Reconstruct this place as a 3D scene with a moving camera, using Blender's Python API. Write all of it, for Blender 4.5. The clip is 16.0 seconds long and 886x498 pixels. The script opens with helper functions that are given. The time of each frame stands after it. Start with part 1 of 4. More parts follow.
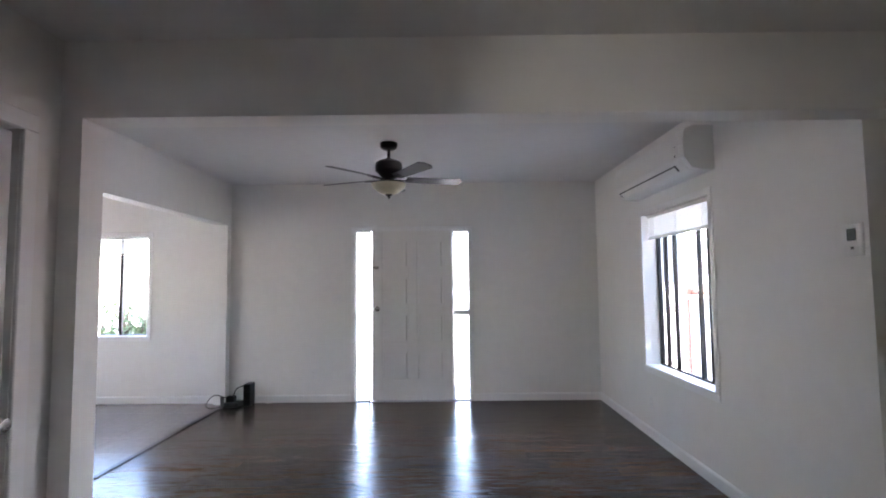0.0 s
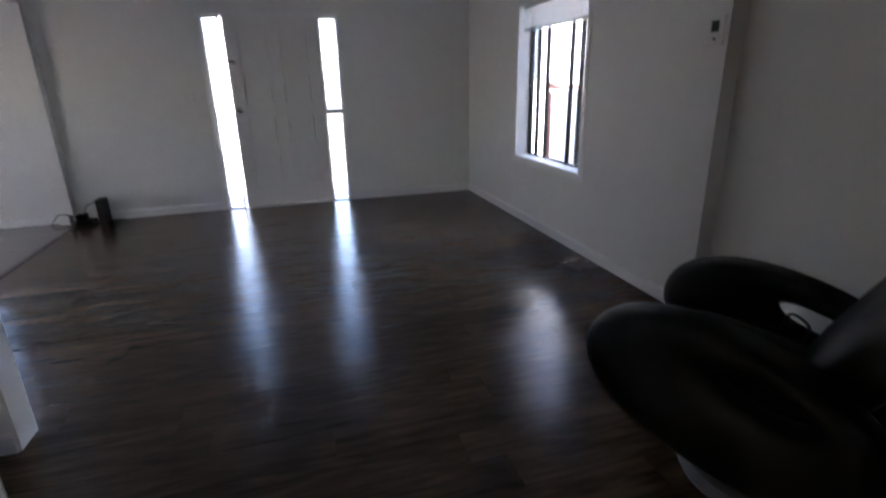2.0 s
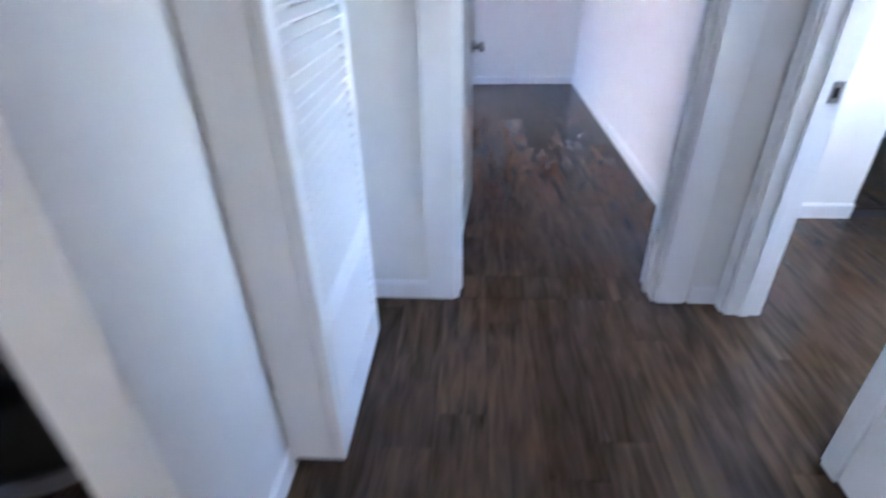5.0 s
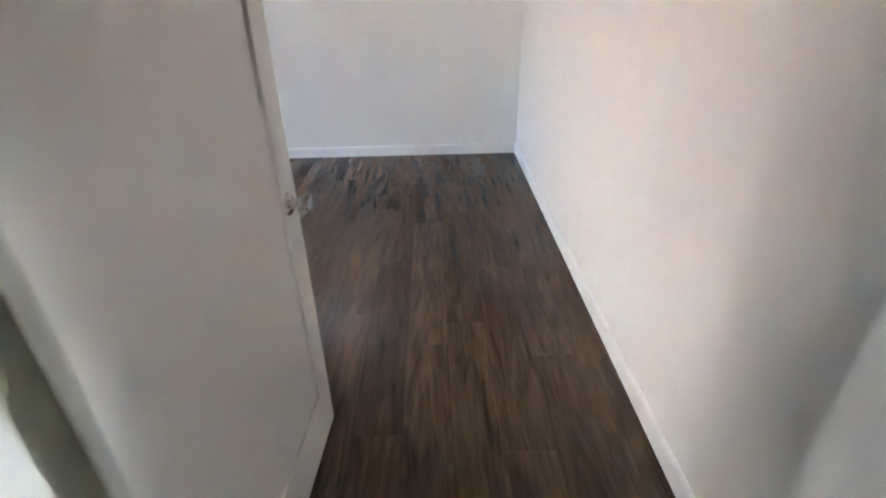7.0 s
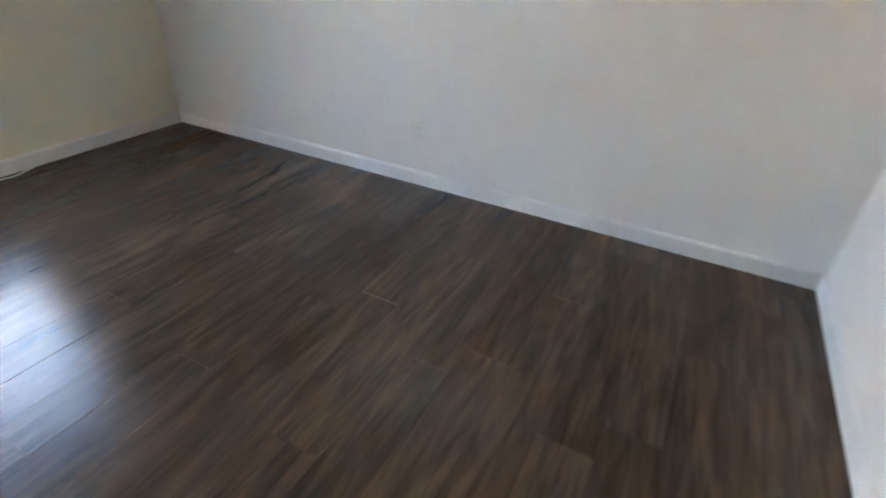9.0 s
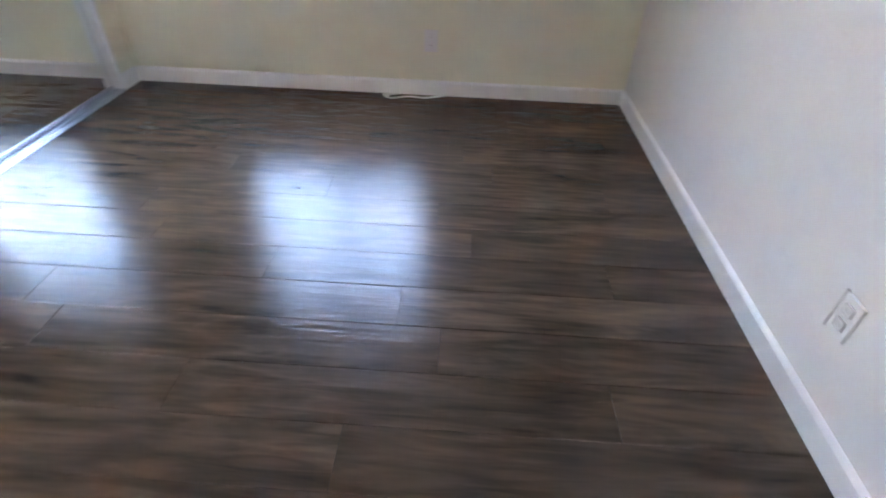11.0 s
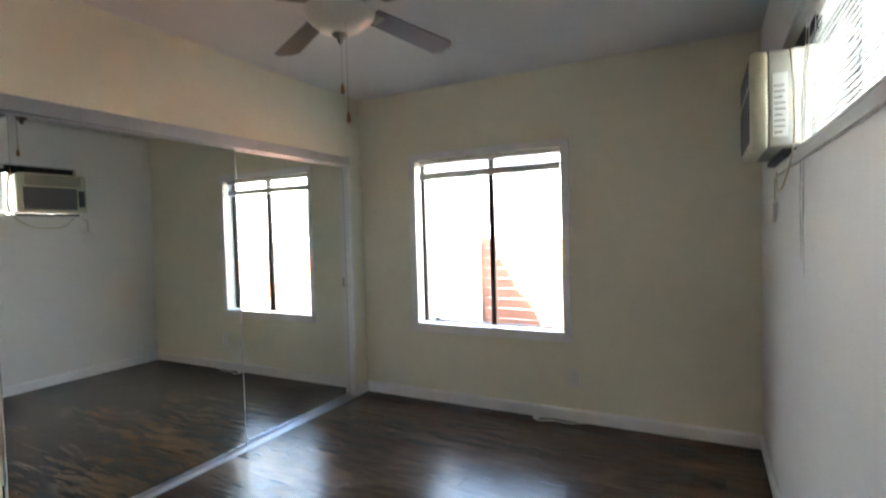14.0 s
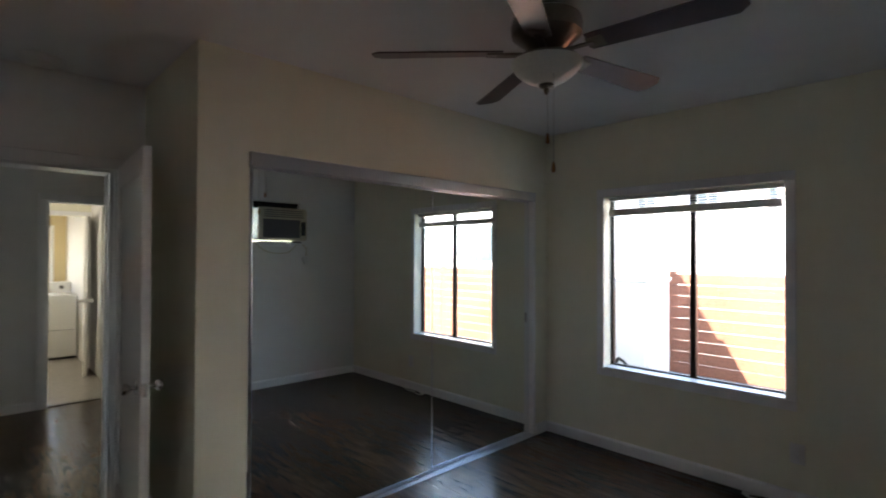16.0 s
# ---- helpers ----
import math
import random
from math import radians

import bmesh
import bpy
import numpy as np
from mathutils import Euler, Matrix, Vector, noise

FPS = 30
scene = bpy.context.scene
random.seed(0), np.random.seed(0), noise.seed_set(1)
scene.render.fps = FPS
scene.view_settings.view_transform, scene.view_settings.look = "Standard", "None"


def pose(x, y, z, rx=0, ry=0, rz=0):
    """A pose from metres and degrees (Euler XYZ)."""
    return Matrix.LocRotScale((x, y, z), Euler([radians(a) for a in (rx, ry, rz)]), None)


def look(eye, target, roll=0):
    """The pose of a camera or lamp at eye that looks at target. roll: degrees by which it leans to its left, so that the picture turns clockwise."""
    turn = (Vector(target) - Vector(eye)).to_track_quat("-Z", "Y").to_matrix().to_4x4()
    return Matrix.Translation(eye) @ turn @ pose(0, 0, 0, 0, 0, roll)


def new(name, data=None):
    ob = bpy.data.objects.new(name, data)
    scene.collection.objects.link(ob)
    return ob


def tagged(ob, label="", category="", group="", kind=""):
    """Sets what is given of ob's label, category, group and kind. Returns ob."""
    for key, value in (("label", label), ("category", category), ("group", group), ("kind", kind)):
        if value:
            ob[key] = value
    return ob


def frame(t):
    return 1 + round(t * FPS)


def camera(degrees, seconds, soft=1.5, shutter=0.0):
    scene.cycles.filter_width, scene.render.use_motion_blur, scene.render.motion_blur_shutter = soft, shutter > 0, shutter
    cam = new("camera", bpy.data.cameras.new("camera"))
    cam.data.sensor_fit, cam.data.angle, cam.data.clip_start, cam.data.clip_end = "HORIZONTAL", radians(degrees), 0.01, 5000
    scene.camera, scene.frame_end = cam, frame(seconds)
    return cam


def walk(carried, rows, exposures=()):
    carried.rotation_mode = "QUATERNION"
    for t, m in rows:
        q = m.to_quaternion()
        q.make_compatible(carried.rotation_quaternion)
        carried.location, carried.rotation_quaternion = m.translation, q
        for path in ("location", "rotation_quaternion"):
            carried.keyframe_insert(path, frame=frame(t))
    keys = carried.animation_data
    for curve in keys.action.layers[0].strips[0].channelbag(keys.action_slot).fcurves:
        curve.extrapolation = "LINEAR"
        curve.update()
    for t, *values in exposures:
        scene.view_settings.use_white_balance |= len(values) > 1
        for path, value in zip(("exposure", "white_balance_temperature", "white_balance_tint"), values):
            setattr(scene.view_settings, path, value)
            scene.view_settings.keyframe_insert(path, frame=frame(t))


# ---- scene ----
cam = camera(82.8, 16.0, soft=1.9, shutter=0.5)
PATH = [
    (0, (-0.011, -0.365, 1.432), (-0.02, 1.63, 1.563), -0.6),
    (0.5, (0.002, -0.377, 1.428), (-0.005, 1.622, 1.511), -0.0),
    (1, (-0.095, -0.39, 1.405), (0.049, 1.604, 1.358), 0.0),
    (1.5, (-0.21, -0.40, 1.40), (0.156, 1.541, 1.074), -1.0),
    (2, (-0.35, -0.40, 1.395), (0.187, 1.430, 0.750), -1.2),
    (2.5, (-0.39, -0.43, 1.385), (0.282, 1.250, 0.533), -1.3),
    (3, (-0.325, -0.485, 1.365), (0.552, 1.010, 0.364), -1.8),
    (3.5, (-0.247, -0.517, 1.293), (0.891, 0.723, 0.214), -2.7),
    (4, (-0.233, -0.504, 1.325), (1.202, 0.312, 0.196), -1.2),
    (4.5, (-0.155, -0.56, 1.349), (1.465, -0.163, 0.247), -0.9),
    (5, (0.089, -0.66, 1.367), (1.8, -0.542, 0.339), -1.2),
    (5.2, (0.28, -0.715, 1.385), (2.008, -0.706, 0.385), -1.5),
    (7.5, (2.12, -1.098, 1.456), (3.868, -1.125, 0.483), -1.2),
    (8.2, (2.75, -1.15, 1.43), (4.455, -0.88, 0.423), 0.4),
    (10.5, (4.975, -0.662, 1.147), (5.473, 0.86, -0.05), 3.7),
    (11, (5.149, -0.553, 1.185), (5.095, 1.014, -0.057), 2.2),
    (11.5, (5.323, -0.719, 1.206), (5.01, 0.908, 0.086), 2.0),
    (12, (5.505, -0.875, 1.255), (5.019, 0.755, 0.203), 2.0),
    (12.5, (5.757, -0.956, 1.228), (5.042, 0.659, 0.290), 1.0),
    (13, (5.855, -0.99, 1.335), (4.98, 0.64, 0.580), -1.4),
    (13.5, (5.823, -1.06, 1.373), (4.905, 0.669, 0.962), -1.7),
    (14, (5.796, -1.158, 1.405), (4.868, 0.612, 1.336), -1.6),
    (14.5, (5.767, -1.189, 1.496), (4.785, 0.553, 1.525), -1.3),
    (15, (5.757, -1.181, 1.522), (4.628, 0.47, 1.56), -1.1),
    (15.5, (5.705, -1.197, 1.486), (4.408, 0.325, 1.531), 0.1),
    (16, (5.68, -1.222, 1.520), (4.227, 0.152, 1.547), 0.2),
]
EXPOSURES = [(0, 5.0, 6700, 21), (0.8, 4.25, 6700, 21), (1.5, 4.05, 6600, 21), (2.5, 4.4, 6400, 21), (3.2, 5.5, 5900, 22), (4, 6.25, 5550, 24), (5, 6.0, 5550, 24),
             (6.4, 5.95, 6700, 18), (7.5, 6.05, 7400, 12), (8.2, 5.75, 7400, 9), (10.5, 6.2, 7250, 17), (11.5, 6.4, 7300, 18), (12.5, 6.5, 7700, 17), (13.4, 6.15, 7900, 13),
             (14, 5.3, 7700, 10), (14.6, 4.55, 7800, 9), (15.2, 4.2, 7600, 9), (16, 3.85, 7200, 11)]
walk(cam, [(t, look(eye, target, roll)) for t, eye, target, roll in PATH], EXPOSURES)

# ---- light ----
SUN_ELEVATION, SUN_AZIMUTH = 50, 222   # degrees; the azimuth runs clockwise from +y
world = bpy.data.worlds.new("sky")
scene.world = world
world.use_nodes = True
wn = world.node_tree.nodes
sky = wn.new("ShaderNodeTexSky")
sky.sky_type, sky.sun_disc = "NISHITA", False
sky.sun_elevation, sky.sun_rotation = radians(SUN_ELEVATION), radians(SUN_AZIMUTH)
world.node_tree.links.new(sky.outputs["Color"], wn["Background"].inputs["Color"])
wn["Background"].inputs["Strength"].default_value = 0.15
sun = new("sun", bpy.data.lights.new("sun", "SUN"))
sun.data.energy, sun.data.angle, sun.data.color = 4.0, radians(0.5), (1.0, 0.95, 0.88)
az, el = radians(SUN_AZIMUTH), radians(SUN_ELEVATION)
sun.matrix_world = look((math.sin(az) * math.cos(el) * 30, math.cos(az) * math.cos(el) * 30, math.sin(el) * 30), (0, 0, 0))

# added bluish lamp at the unseen south window's opening, strengthening its daylight
day = new("south_window_daylight", bpy.data.lights.new("south_window_daylight", "AREA"))
day.data.shape, day.data.size, day.data.size_y = "RECTANGLE", 1.15, 0.95
day.data.energy, day.data.color = 0.32, (0.50, 0.72, 1.0)
day.matrix_world = look((1.4, -3.93, 1.45), (1.4, 0, 1.2))

# fill lamps at two made-up laundry windows, which face away from the walk
for wx in (-1.6, -3.7):
    lamp = new("laundry_fill_lamp", bpy.data.lights.new("laundry_fill_lamp", "AREA"))
    lamp.data.shape, lamp.data.size, lamp.data.size_y, lamp.data.energy, lamp.data.color = "RECTANGLE", 0.8, 0.9, 0.7, (1.0, 0.92, 0.75)
    lamp.matrix_world = look((wx, -1.74, 1.5), (wx, 0, 1.3))

# ---- materials ----
def material(name, color, rough=0.5, metal=0.0, vary=0.06, scale=6.0, bump=0.0, bump_scale=120.0, spec=0.5, coat=0.0):
    """A surface with coarse tone variation and fine relief."""
    m = bpy.data.materials.new(name)
    m.use_nodes = True
    n, l = m.node_tree.nodes, m.node_tree.links
    b = n["Principled BSDF"]
    b.inputs["Roughness"].default_value, b.inputs["Metallic"].default_value = rough, metal
    b.inputs["Specular IOR Level"].default_value, b.inputs["Coat Weight"].default_value = spec, coat
    tc = n.new("ShaderNodeTexCoord")
    if vary:
        big, fine = n.new("ShaderNodeTexNoise"), n.new("ShaderNodeTexNoise")
        big.inputs["Scale"].default_value, fine.inputs["Scale"].default_value = scale * 0.25, scale * 6
        big.inputs["Detail"].default_value = fine.inputs["Detail"].default_value = 4
        add = n.new("ShaderNodeMath")
        add.operation = "ADD"
        ramp = n.new("ShaderNodeMapRange")
        ramp.inputs["From Min"].default_value, ramp.inputs["From Max"].default_value = 0.6, 1.4
        ramp.inputs["To Min"].default_value, ramp.inputs["To Max"].default_value = 1 - vary, 1 + vary
        mix = n.new("ShaderNodeMix")
        mix.data_type, mix.blend_type = "RGBA", "MULTIPLY"
        mix.inputs[0].default_value, mix.inputs[6].default_value = 1.0, (*color, 1)
        for t in (big, fine):
            l.new(tc.outputs["Object"], t.inputs["Vector"])
        l.new(big.outputs["Fac"], add.inputs[0])
        l.new(fine.outputs["Fac"], add.inputs[1])
        l.new(add.outputs[0], ramp.inputs["Value"])
        l.new(ramp.outputs[0], mix.inputs[7])
        l.new(mix.outputs[2], b.inputs["Base Color"])
    else:
        b.inputs["Base Color"].default_value = (*color, 1)
    if bump:
        nz, bp = n.new("ShaderNodeTexNoise"), n.new("ShaderNodeBump")
        nz.inputs["Scale"].default_value, nz.inputs["Detail"].default_value = bump_scale, 3
        bp.inputs["Strength"].default_value, bp.inputs["Distance"].default_value = bump, 0.002
        l.new(tc.outputs["Object"], nz.inputs["Vector"])
        l.new(nz.outputs["Fac"], bp.inputs["Height"])
        l.new(bp.outputs["Normal"], b.inputs["Normal"])
    return m


def wood_plank(name, dark, light, rough):
    """Embossed plank: long grain, knots and a tone of its own."""
    m = bpy.data.materials.new(name)
    m.use_nodes = True
    n, l = m.node_tree.nodes, m.node_tree.links
    b = n["Principled BSDF"]
    b.inputs["Specular IOR Level"].default_value = 0.30
    tc, info = n.new("ShaderNodeTexCoord"), n.new("ShaderNodeObjectInfo")
    shift = n.new("ShaderNodeVectorMath")
    shift.operation = "MULTIPLY_ADD"
    comb = n.new("ShaderNodeCombineXYZ")
    for i in range(3):
        l.new(info.outputs["Random"], comb.inputs[i])
    shift.inputs[1].default_value = (37.0, 61.0, 23.0)
    l.new(comb.outputs[0], shift.inputs[0])
    l.new(tc.outputs["Object"], shift.inputs[2])

    def grain(sx, sy, detail, distort):
        mp, nz = n.new("ShaderNodeMapping"), n.new("ShaderNodeTexNoise")
        mp.inputs["Scale"].default_value = (sx, sy, 1)
        nz.inputs["Scale"].default_value, nz.inputs["Detail"].default_value, nz.inputs["Distortion"].default_value = 1, detail, distort
        l.new(shift.outputs[0], mp.inputs["Vector"])
        l.new(mp.outputs[0], nz.inputs["Vector"])
        return nz.outputs["Fac"]
    broad, streak, fine = grain(1.9, 11, 5, 1.7), grain(3.0, 30, 5, 1.2), grain(5, 85, 3, 0.3)
    mix1 = n.new("ShaderNodeMath")
    mix1.operation = "MULTIPLY_ADD"
    mix1.inputs[1].default_value = 0.55
    l.new(broad, mix1.inputs[0])
    half = n.new("ShaderNodeMath")
    half.operation = "MULTIPLY"
    half.inputs[1].default_value = 0.45
    l.new(streak, half.inputs[0])
    l.new(half.outputs[0], mix1.inputs[2])
    ramp = n.new("ShaderNodeValToRGB")
    ramp.color_ramp.elements[0].position, ramp.color_ramp.elements[0].color = 0.32, (*dark, 1)
    ramp.color_ramp.elements[1].position, ramp.color_ramp.elements[1].color = 0.70, (*light, 1)
    l.new(mix1.outputs[0], ramp.inputs[0])
    tone, mul = n.new("ShaderNodeMapRange"), n.new("ShaderNodeMix")
    tone.inputs["To Min"].default_value, tone.inputs["To Max"].default_value = 0.8, 1.2
    l.new(info.outputs["Random"], tone.inputs["Value"])
    mul.data_type, mul.blend_type = "RGBA", "MULTIPLY"
    mul.inputs[0].default_value = 1
    l.new(ramp.outputs[0], mul.inputs[6])
    l.new(tone.outputs[0], mul.inputs[7])
    l.new(mul.outputs[2], b.inputs["Base Color"])
    rr = n.new("ShaderNodeMapRange")
    rr.inputs["To Min"].default_value, rr.inputs["To Max"].default_value = rough - 0.04, rough + 0.14
    l.new(streak, rr.inputs["Value"])
    l.new(rr.outputs[0], b.inputs["Roughness"])
    bsum, bp = n.new("ShaderNodeMath"), n.new("ShaderNodeBump")
    bsum.operation = "ADD"
    l.new(fine, bsum.inputs[0])
    l.new(streak, bsum.inputs[1])
    bp.inputs["Strength"].default_value, bp.inputs["Distance"].default_value = 0.45, 0.002
    l.new(bsum.outputs[0], bp.inputs["Height"])
    l.new(bp.outputs["Normal"], b.inputs["Normal"])
    return m


def glass_material(name, tint=(0.97, 0.98, 0.98), rough=0.0):
    m = bpy.data.materials.new(name)
    m.use_nodes = True
    b = m.node_tree.nodes["Principled BSDF"]
    b.inputs["Base Color"].default_value = (*tint, 1)
    b.inputs["Transmission Weight"].default_value, b.inputs["Roughness"].default_value, b.inputs["IOR"].default_value = 1.0, rough, 1.05
    return m


WALL = material("white_wall_paint", (0.80, 0.79, 0.76), 0.55, vary=0.025, scale=1.5, bump=0.12, bump_scale=90)
BED_WALL = material("warm_white_wall_paint", (0.82, 0.80, 0.65), 0.55, vary=0.03, scale=1.5, bump=0.12, bump_scale=90)
CEIL = material("ceiling_paint", (0.76, 0.76, 0.75), 0.8, vary=0.03, scale=1.2, bump=0.2, bump_scale=60)
TRIM = material("glossy_trim_paint", (0.83, 0.83, 0.82), 0.28, vary=0.02, scale=3, bump=0.04, bump_scale=40)
DOOR = material("door_paint", (0.80, 0.79, 0.76), 0.32, vary=0.03, scale=2, bump=0.05, bump_scale=50)
PLANK = wood_plank("dark_walnut_vinyl_plank", (0.028, 0.019, 0.013), (0.138, 0.086, 0.054), 0.17)
TILE = material("grey_floor_tile", (0.30, 0.28, 0.26), 0.22, vary=0.12, scale=3, bump=0.05)
GROUT = material("tile_grout", (0.16, 0.15, 0.14), 0.9)
SUBFLOOR = material("plank_joint", (0.012, 0.01, 0.009), 0.8)
BRONZE = material("oil_rubbed_bronze", (0.03, 0.026, 0.024), 0.38, metal=0.7, vary=0.1, scale=10)
PEWTER = material("antique_pewter", (0.20, 0.17, 0.14), 0.35, metal=0.9, vary=0.15, scale=20)
BLADE1 = material("black_blade", (0.022, 0.02, 0.02), 0.35, vary=0.2, scale=12)
BLADE2 = material("dark_cherry_blade", (0.05, 0.022, 0.018), 0.3, vary=0.25, scale=10)
AMBER = material("amber_alabaster_glass", (0.62, 0.55, 0.36), 0.3, vary=0.15, scale=14)
ALABASTER = material("white_alabaster_glass", (0.66, 0.65, 0.58), 0.3, vary=0.12, scale=14)
PLASTIC = material("white_plastic", (0.78, 0.78, 0.76), 0.35, vary=0.02)
CREAM = material("yellowed_plastic", (0.60, 0.55, 0.40), 0.4, vary=0.05)
GREYP = material("grey_plastic_grille", (0.10, 0.10, 0.10), 0.5, vary=0.1)
BLACKP = material("black_plastic", (0.012, 0.012, 0.013), 0.4, vary=0.15)
LCD = material("grey_lcd", (0.06, 0.07, 0.065), 0.2, vary=0)
LEATHER = material("black_leather", (0.005, 0.0046, 0.0046), 0.5, vary=0.25, scale=12, bump=0.35, bump_scale=260, spec=0.22)
BASEGREY = material("grey_base", (0.06, 0.06, 0.065), 0.4, vary=0.1)
ALU_DARK = material("dark_bronze_aluminium", (0.012, 0.012, 0.014), 0.4, metal=0.3, vary=0.1)
ALU = material("brushed_aluminium", (0.62, 0.63, 0.65), 0.3, metal=0.9, vary=0.06, scale=20)
CHROME = material("satin_nickel", (0.6, 0.58, 0.55), 0.22, metal=1.0, vary=0.03)
MIRROR = material("mirror", (0.86, 0.89, 0.87), 0.0, metal=1.0, vary=0)
BLIND = material("blind_slat", (0.74, 0.73, 0.70), 0.4, vary=0.04)
GLASS = glass_material("window_glass")
FENCE = material("red_stained_fence", (0.21, 0.085, 0.052), 0.7, vary=0.35, scale=5, bump=0.3, bump_scale=30)
STUCCO = material("neighbour_stucco", (0.72, 0.74, 0.76), 0.9, vary=0.06, scale=2, bump=0.5, bump_scale=50)
CONCRETE = material("concrete", (0.36, 0.35, 0.33), 0.9, vary=0.15, scale=3, bump=0.3)
LEAF = material("leaf", (0.07, 0.11, 0.04), 0.5, vary=0.4, scale=8)
BARK = material("bark", (0.12, 0.09, 0.06), 0.9, vary=0.3, scale=10)
ENAMEL = material("white_enamel", (0.78, 0.78, 0.76), 0.25, vary=0.03)
YELLOW = material("pale_yellow_paint", (0.62, 0.50, 0.28), 0.6, vary=0.04)
WOODEN = material("orange_wood", (0.40, 0.17, 0.05), 0.4, vary=0.2, scale=30)
WINDOW_DARK = material("far_window_glass", (0.05, 0.07, 0.09), 0.08, vary=0.1)


# ---- mesh helpers ----
def box(bm, x0, x1, y0, y1, z0, z1, bevel=0.0, seg=1, m=None):
    x0, x1, y0, y1, z0, z1 = min(x0, x1), max(x0, x1), min(y0, y1), max(y0, y1), min(z0, z1), max(z0, z1)
    r = bmesh.ops.create_cube(bm, size=1)
    vs = r["verts"]
    for v in vs:
        v.co = Vector(((x0 + x1) / 2 + v.co.x * (x1 - x0), (y0 + y1) / 2 + v.co.y * (y1 - y0), (z0 + z1) / 2 + v.co.z * (z1 - z0)))
        if m is not None:
            v.co = m @ v.co
    if bevel:
        es = list({e for v in vs for e in v.link_edges})
        bmesh.ops.bevel(bm, geom=es, offset=bevel, segments=seg, affect="EDGES", profile=0.5)
    return bm


def lathe(bm, profile, m=None, n=28):
    """Turns a profile of (radius, height) about z."""
    rings = []
    for r, z in profile:
        if r < 1e-5:
            v = bm.verts.new((0, 0, z))
            rings.append([v] * n)
        else:
            rings.append([bm.verts.new((r * math.cos(2 * math.pi * i / n), r * math.sin(2 * math.pi * i / n), z)) for i in range(n)])
    for a, b in zip(rings, rings[1:]):
        for i in range(n):
            f = []
            for v in (a[i], a[(i + 1) % n], b[(i + 1) % n], b[i]):
                if v not in f:
                    f.append(v)
            if len(f) > 2:
                bm.faces.new(f)
    for ring in (rings[0], rings[-1]):
        if ring[0] is not ring[1]:
            bm.faces.new(ring)
    if m is not None:
        for v in {v for ring in rings for v in ring}:
            v.co = m @ v.co
    return bm


def tube(bm, pts, r, n=8):
    """A round cord or pipe along points."""
    pts = [Vector(p) for p in pts]
    rings = []
    for i, p in enumerate(pts):
        d = (pts[min(i + 1, len(pts) - 1)] - pts[max(i - 1, 0)]).normalized()
        q = d.to_track_quat("Z", "Y").to_matrix()
        rings.append([bm.verts.new(p + q @ Vector((r * math.cos(2 * math.pi * k / n), r * math.sin(2 * math.pi * k / n), 0))) for k in range(n)])
    for a, b in zip(rings, rings[1:]):
        for k in range(n):
            bm.faces.new((a[k], a[(k + 1) % n], b[(k + 1) % n], b[k]))
    bm.faces.new(rings[0])
    bm.faces.new(rings[-1])
    return bm


def curve_points(pts, n=24):
    """A smooth line through the points."""
    p = [Vector(a) for a in pts]
    p = [2 * p[0] - p[1]] + p + [2 * p[-1] - p[-2]]
    out = []
    for i in range(1, len(p) - 2):
        for k in range(n):
            t = k / n
            out.append(0.5 * (2 * p[i] + (p[i + 1] - p[i - 1]) * t + (2 * p[i - 1] - 5 * p[i] + 4 * p[i + 1] - p[i + 2]) * t * t + (3 * p[i] - p[i - 1] - 3 * p[i + 1] + p[i + 2]) * t ** 3))
    return out + [p[-2]]


def prism(bm, outline, lo, hi, axis="z", m=None):
    """An outline (list of pairs) drawn out along an axis."""
    def at(a, b, c):
        v = {"z": (a, b, c), "y": (a, c, b), "x": (c, a, b)}[axis]
        return m @ Vector(v) if m is not None else Vector(v)
    lower = [bm.verts.new(at(a, b, lo)) for a, b in outline]
    upper = [bm.verts.new(at(a, b, hi)) for a, b in outline]
    n = len(outline)
    bm.faces.new(lower)
    bm.faces.new(upper)
    for i in range(n):
        bm.faces.new((lower[i], lower[(i + 1) % n], upper[(i + 1) % n], upper[i]))
    return bm


def finish(name, bm, mat, smooth=False):
    bmesh.ops.recalc_face_normals(bm, faces=bm.faces)
    me = bpy.data.meshes.new(name)
    bm.to_mesh(me)
    bm.free()
    me.materials.append(mat)
    if smooth:
        me.shade_smooth()
        me.set_sharp_from_angle(angle=radians(38))
    return new(name, me)


def part(name, bm, mat, parent=None, label="", smooth=False):
    ob = finish(name, bm, mat, smooth)
    ob.parent = parent
    return tagged(ob, label)


def thing(name, label, category, group="", kind=""):
    return tagged(new(name), label, category, group, kind)


def B(*a, **k):
    return box(bmesh.new(), *a, **k)


def wall(name, axis, lo, hi, a0, a1, z0, z1, mat, holes=(), label="white painted plaster wall"):
    """A wall lo..hi thick across `axis`, a0..a1 long, with openings (a, b, bottom, top) through it."""
    bm = bmesh.new()
    us = sorted({a0, a1, *[h[0] for h in holes], *[h[1] for h in holes]})
    for u0, u1 in zip(us, us[1:]):
        cut = sorted((h[2], h[3]) for h in holes if h[0] <= u0 + 1e-6 and h[1] >= u1 - 1e-6)
        z = z0
        for b, t in [*cut, (z1, z1)]:
            if b - z > 1e-4:
                box(bm, *((lo, hi, u0, u1) if axis == "x" else (u0, u1, lo, hi)), z, b)
            z = t
    bmesh.ops.remove_doubles(bm, verts=bm.verts, dist=1e-5)
    return tagged(finish(name, bm, mat), label, "wall", kind="structure")


